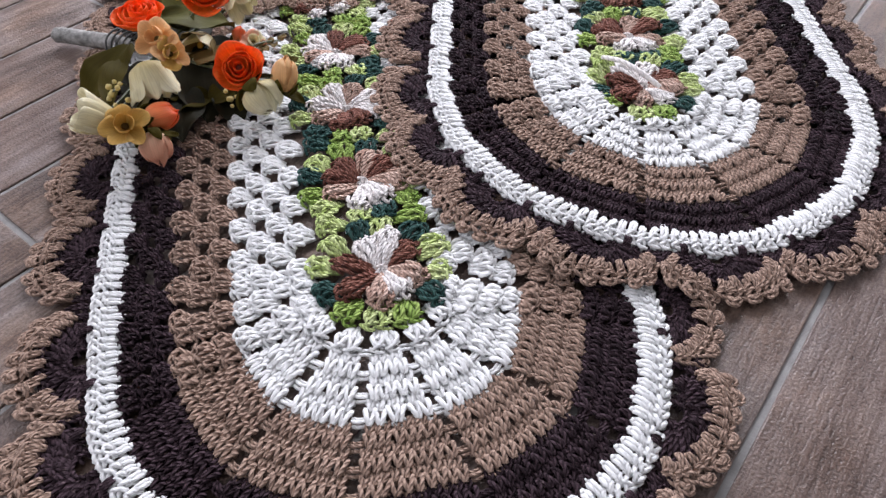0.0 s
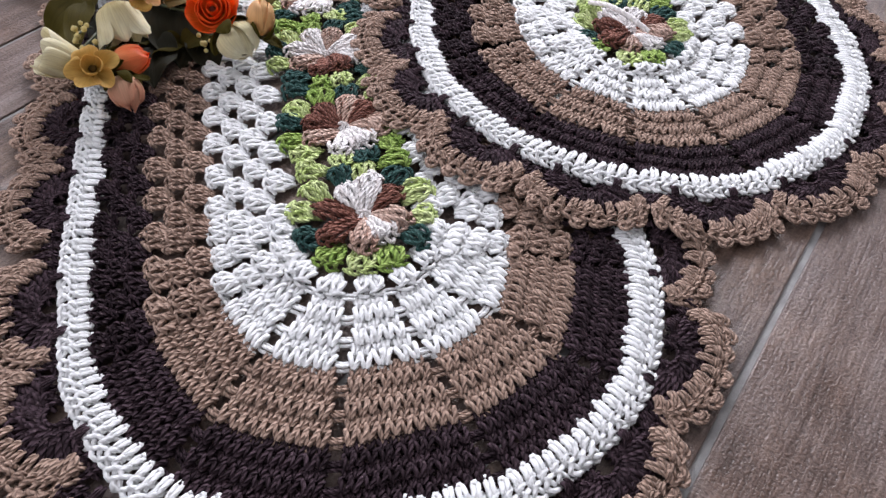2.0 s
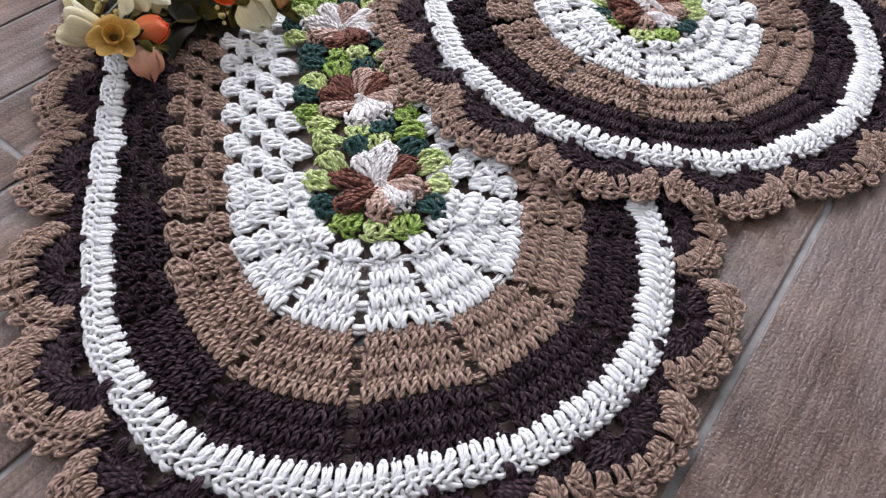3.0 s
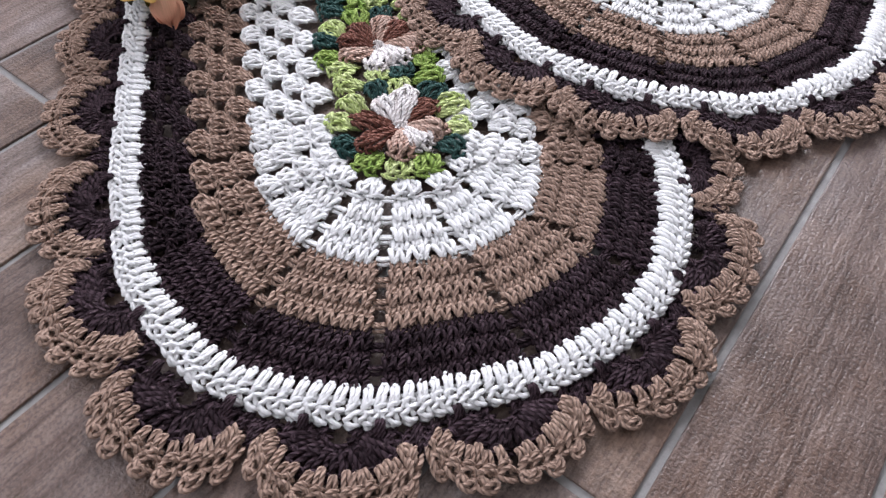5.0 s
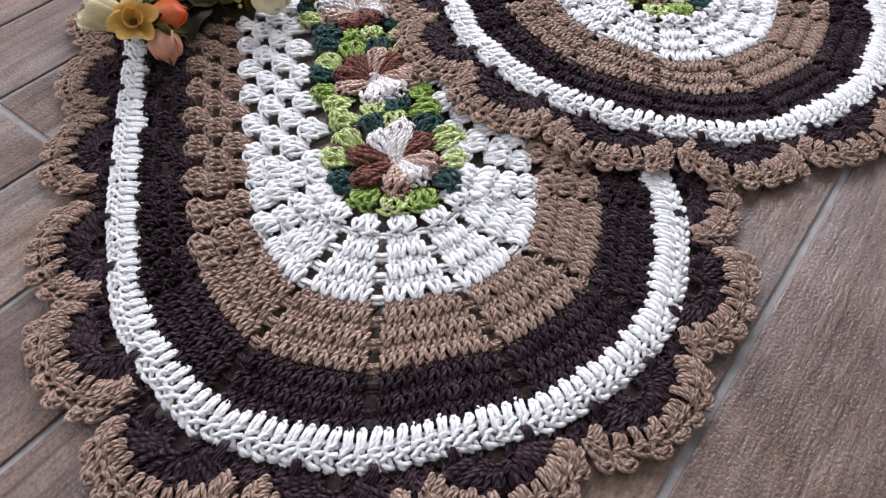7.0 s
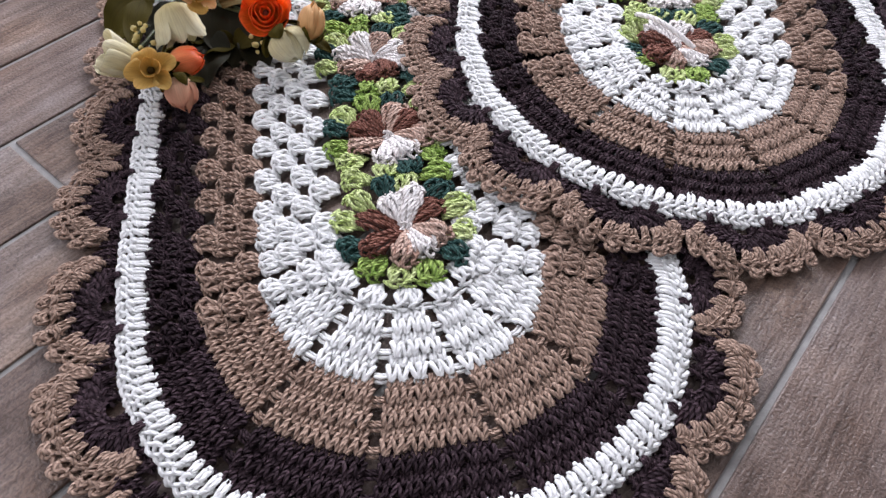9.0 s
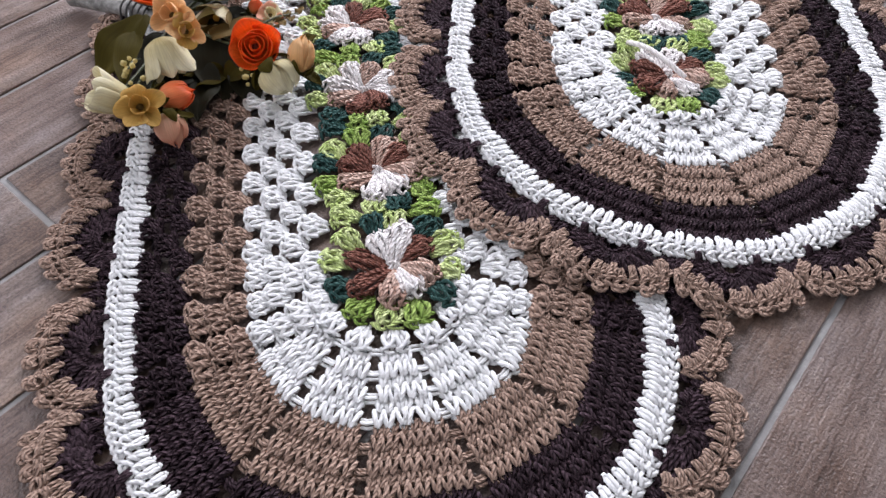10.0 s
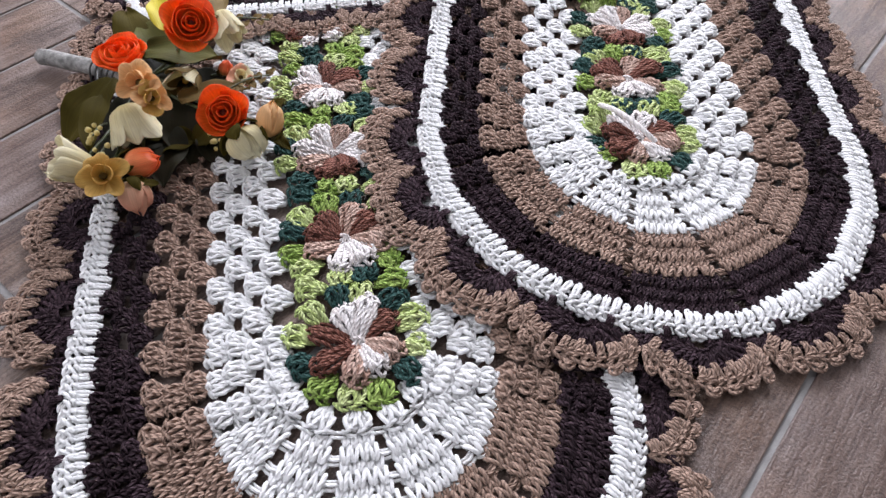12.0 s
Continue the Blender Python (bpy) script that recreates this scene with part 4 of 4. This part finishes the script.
ranunculus(bouquet, heads["r1"], (0.12, -0.62, 0.78), 0.0215, ORANGE, ORANGE)
ranunculus(bouquet, heads["r2"], (0.35, -0.55, 0.75), 0.0225, ORANGE, CORAL)
ranunculus(bouquet, heads["r3"], (-0.10, -0.10, 1.0), 0.0240, ORANGE, ORANGE)
blossom(bouquet, heads["p1"], (-0.10, -0.55, 0.80), 0.0200, (PEACH, PEACH), "peach open blossom with a dark throat")
blossom(bouquet, (-0.249, 0.546, 0.080), (0.45, -0.55, 0.70), 0.0165, (PEACH, AMBER), "peach open blossom")
open_tulip(bouquet, heads["t1"], (0.25, -0.35, -0.60), 0.0215, 0.036, (CREAM, CREAM), "cream tulip-shaped flower hanging its head")
closed_bud(bouquet, heads["b1"], (0.85, 0.35, 0.15), 0.0140, 0.034, (ORANGE, CORAL), "coral orange flower bud")
closed_bud(bouquet, heads["b2"], (0.25, -0.50, -0.65), 0.0145, 0.032, (PINK, PINK), "pale pink rosebud")
open_tulip(bouquet, heads["c1"], (-0.70, -0.10, 0.45), 0.0160, 0.036, (CREAM, CREAM), "cream tulip-shaped flower")
blossom(bouquet, heads["a1"], (0.30, -0.50, 0.80), 0.0205, (AMBER, AMBER), "amber yellow open blossom")
closed_bud(bouquet, heads["p2"], (0.15, 0.50, 0.75), 0.0135, 0.034, (PEACH, PEACH), "peach flower bud")
closed_bud(bouquet, heads["c2"], (0.55, -0.45, -0.50), 0.0205, 0.034, (CREAM, CREAM), "cream rose bud")
closed_bud(bouquet, heads["k1"], (0.30, 0.20, 0.60), 0.0075, 0.018, (CORAL, CORAL), "small coral bud")
blossom(bouquet, heads["w1"], (0.30, -0.30, 0.85), 0.0150, (PINK, CREAM), "pale pink small blossom")
open_tulip(bouquet, heads["c3"], (0.35, -0.45, -0.40), 0.0170, 0.034, (CREAM, CREAM), "cream tulip-shaped flower hanging its head")
open_tulip(bouquet, (-0.248, 0.619, 0.044), (-0.10, -0.60, 0.15), 0.0160, 0.034, (CREAM, BRONZE), "pale veined flower under the leaves")

# leaves, from stalk to tip
for a, b, wd, mat, tooth, lab in (
    ((-0.318, 0.612, 0.052), (-0.350, 0.532, 0.026), 0.044, OLIVE, 0.05, "broad olive leaf"),
    ((-0.292, 0.646, 0.060), (-0.218, 0.655, 0.050), 0.050, SAGE, 0.0, "broad sage green leaf"),
    ((-0.262, 0.636, 0.056), (-0.324, 0.716, 0.050), 0.040, SAGE, 0.0, "sage green leaf"),
    ((-0.300, 0.655, 0.044), (-0.350, 0.746, 0.046), 0.046, OLIVE, 0.05, "broad olive leaf"),
    ((-0.246, 0.612, 0.034), (-0.230, 0.532, 0.016), 0.058, SHADED, 0.0, "dull green leaf, coloured dark as if shaded"),
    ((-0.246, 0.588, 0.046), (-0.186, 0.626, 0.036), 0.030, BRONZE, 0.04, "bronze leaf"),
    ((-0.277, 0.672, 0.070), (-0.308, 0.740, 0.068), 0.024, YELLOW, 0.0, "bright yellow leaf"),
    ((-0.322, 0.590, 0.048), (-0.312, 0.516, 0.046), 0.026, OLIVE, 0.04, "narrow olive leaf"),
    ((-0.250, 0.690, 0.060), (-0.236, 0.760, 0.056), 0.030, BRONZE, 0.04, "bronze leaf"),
    # low leaves, coloured dark, that stand for shade in the bunch
    ((-0.282, 0.622, 0.030), (-0.292, 0.545, 0.020), 0.050, SHADED, 0.0, "dull green leaf, coloured dark as if shaded"),
    ((-0.290, 0.610, 0.028), (-0.318, 0.560, 0.018), 0.045, SHADED, 0.0, "dull green leaf, coloured dark as if shaded"),
    ((-0.262, 0.598, 0.026), (-0.205, 0.580, 0.018), 0.044, SHADED, 0.0, "dull green leaf, coloured dark as if shaded"),
    ((-0.256, 0.570, 0.024), (-0.246, 0.500, 0.016), 0.042, SHADED, 0.0, "dull green leaf, coloured dark as if shaded"),
    ((-0.300, 0.560, 0.030), (-0.300, 0.495, 0.022), 0.036, SHADED, 0.0, "dull green leaf, coloured dark as if shaded"),
    ((-0.262, 0.626, 0.038), (-0.205, 0.640, 0.026), 0.036, SHADED, 0.0, "dull green leaf, coloured dark as if shaded"),
    ((-0.290, 0.640, 0.034), (-0.260, 0.700, 0.024), 0.046, SHADED, 0.0, "dull green leaf, coloured dark as if shaded"),
    ((-0.306, 0.636, 0.034), (-0.330, 0.690, 0.022), 0.040, SHADED, 0.0, "dull green leaf, coloured dark as if shaded"),
    ((-0.166, 0.572, 0.030), (-0.132, 0.545, 0.026), 0.014, OLIVE, 0.0, "narrow olive leaf"),
    ((-0.160, 0.580, 0.042), (-0.141, 0.592, 0.048), 0.014, OLIVE, 0.0, "narrow olive leaf"),
    ((-0.262, 0.478, 0.040), (-0.238, 0.484, 0.036), 0.010, OLIVE, 0.0, "narrow olive leaf"),
):
    leaf(bouquet, a, b, wd, mat, label=lab, teeth=tooth)

# dark foliage packed under the flower heads, added to deepen the shade there
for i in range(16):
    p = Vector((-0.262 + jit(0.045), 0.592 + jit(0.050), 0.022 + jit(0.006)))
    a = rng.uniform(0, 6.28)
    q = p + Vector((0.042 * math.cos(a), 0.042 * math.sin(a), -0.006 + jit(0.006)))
    leaf(bouquet, p, q, 0.030 + jit(0.006), (SHADED, OLIVE, SHADED)[i % 3], 0.35 + jit(0.2), 0.4, "dull green leaf, coloured dark as if shaded", teeth=0.03)

# thin twigs with small leaves
for a, b in (((-0.240, 0.716, 0.050), (-0.186, 0.738, 0.040)), ((-0.205, 0.612, 0.040), (-0.172, 0.652, 0.030))):
    va, vb = Vector(a), Vector(b)
    twig = rod(bouquet, "twig", [va, (va + vb) / 2 + Vector((0, 0, 0.004)), vb], 0.0009, STEMGREEN, 6, 10, "thin twig with small bronze leaves")
    for i in range(6):
        p = va + (vb - va) * (0.25 + 0.14 * i)
        q = p + Vector((0.006 + jit(0.003), 0.011 * (1 if i % 2 else -1), 0.002))
        leaf(twig, p, q, 0.008, BRONZE, name="small_leaf")

# tiny cream filler buds on sprigs
for cx, cy, cz, n in ((-0.301, 0.518, 0.058, 9), (-0.292, 0.500, 0.050, 6), (-0.205, 0.548, 0.026, 7)):
    sprig = rod(bouquet, "bud_sprig", [(cx - 0.008, cy + 0.04, cz - 0.020), (cx - 0.003, cy + 0.02, cz - 0.006), (cx, cy, cz)], 0.0010, STEMGREEN, 6, 8, "sprig of tiny cream filler buds")
    for i in range(n):
        w = bmesh.new()
        bmesh.ops.create_icosphere(w, subdivisions=2, radius=0.0024 + jit(0.0006))
        for v in w.verts:
            v.co *= 1 + 0.25 * noise.noise(v.co * 600 + Vector((i, 0, 0)))
        w.transform(Matrix.Translation((cx + jit(0.007), cy + jit(0.009), cz + jit(0.006))))
        part("tiny_bud", w, CREAM, sprig, smooth=True)


# ---------------------------------------------------------------- floor planks, each a piece of the floor
WIDTH, LENGTH, JOINT = 0.1055, 0.62, 0.0056


def plank_mesh():
    w = bmesh.new()
    box(w, -LENGTH / 2 + JOINT / 2, LENGTH / 2 - JOINT / 2, -WIDTH / 2 + JOINT / 2, WIDTH / 2 - JOINT / 2, -0.006, 0.0)
    top = [e for e in w.edges if all(v.co.z > -0.001 for v in e.verts)]
    bmesh.ops.bevel(w, geom=top, offset=0.0014, segments=2, affect="EDGES", profile=0.6)
    me = bpy.data.meshes.new("plank")
    w.to_mesh(me)
    w.free()
    me.materials.append(PLANK)
    return me


PLANK_MESH = plank_mesh()
turn = math.atan2(ALONG.y, ALONG.x)
OFFSETS = {0: 0.081, 5: 0.087, -1: 0.62, 4: 0.40, 6: 0.36, 7: 0.55, 1: 0.45, 2: 0.30, 3: 0.20}
pick = random.Random(8)
rest = bmesh.new()
for k in range(-32, 36):
    n = -0.0440 + WIDTH * (k + 0.5)
    start = OFFSETS.get(k, pick.uniform(0, LENGTH))
    for i in range(-8, 8):
        c = ALONG * (start + LENGTH * (i + 0.5)) + ACROSS * n
        m = Matrix.Translation((c.x, c.y, jit(0.0002))) @ Matrix.Rotation(turn, 4, "Z")
        if abs(c.x - 0.1) < 1.6 and abs(c.y - 0.5) < 1.6:
            link_mesh("plank", PLANK_MESH, None, floor, m=m)
        elif X0 - 0.35 < c.x < X1 + 0.35 and Y0 - 0.35 < c.y < Y1 + 0.35:
            # towards the walls the planks are cut to the room
            old = len(rest.verts)
            rest.from_mesh(PLANK_MESH)
            rest.verts.ensure_lookup_table()
            for v in rest.verts[old:]:
                v.co = m @ v.co
for co, no in (((X0 + 0.004, 0, 0), (-1, 0, 0)), ((X1 - 0.004, 0, 0), (1, 0, 0)), ((0, Y0 + 0.004, 0), (0, -1, 0)), ((0, Y1 - 0.004, 0), (0, 1, 0))):
    bmesh.ops.bisect_plane(rest, geom=rest.verts[:] + rest.edges[:] + rest.faces[:], plane_co=co, plane_no=no, clear_outer=True)
part("plank_floor_edge", rest, PLANK, floor, kind="stuff")
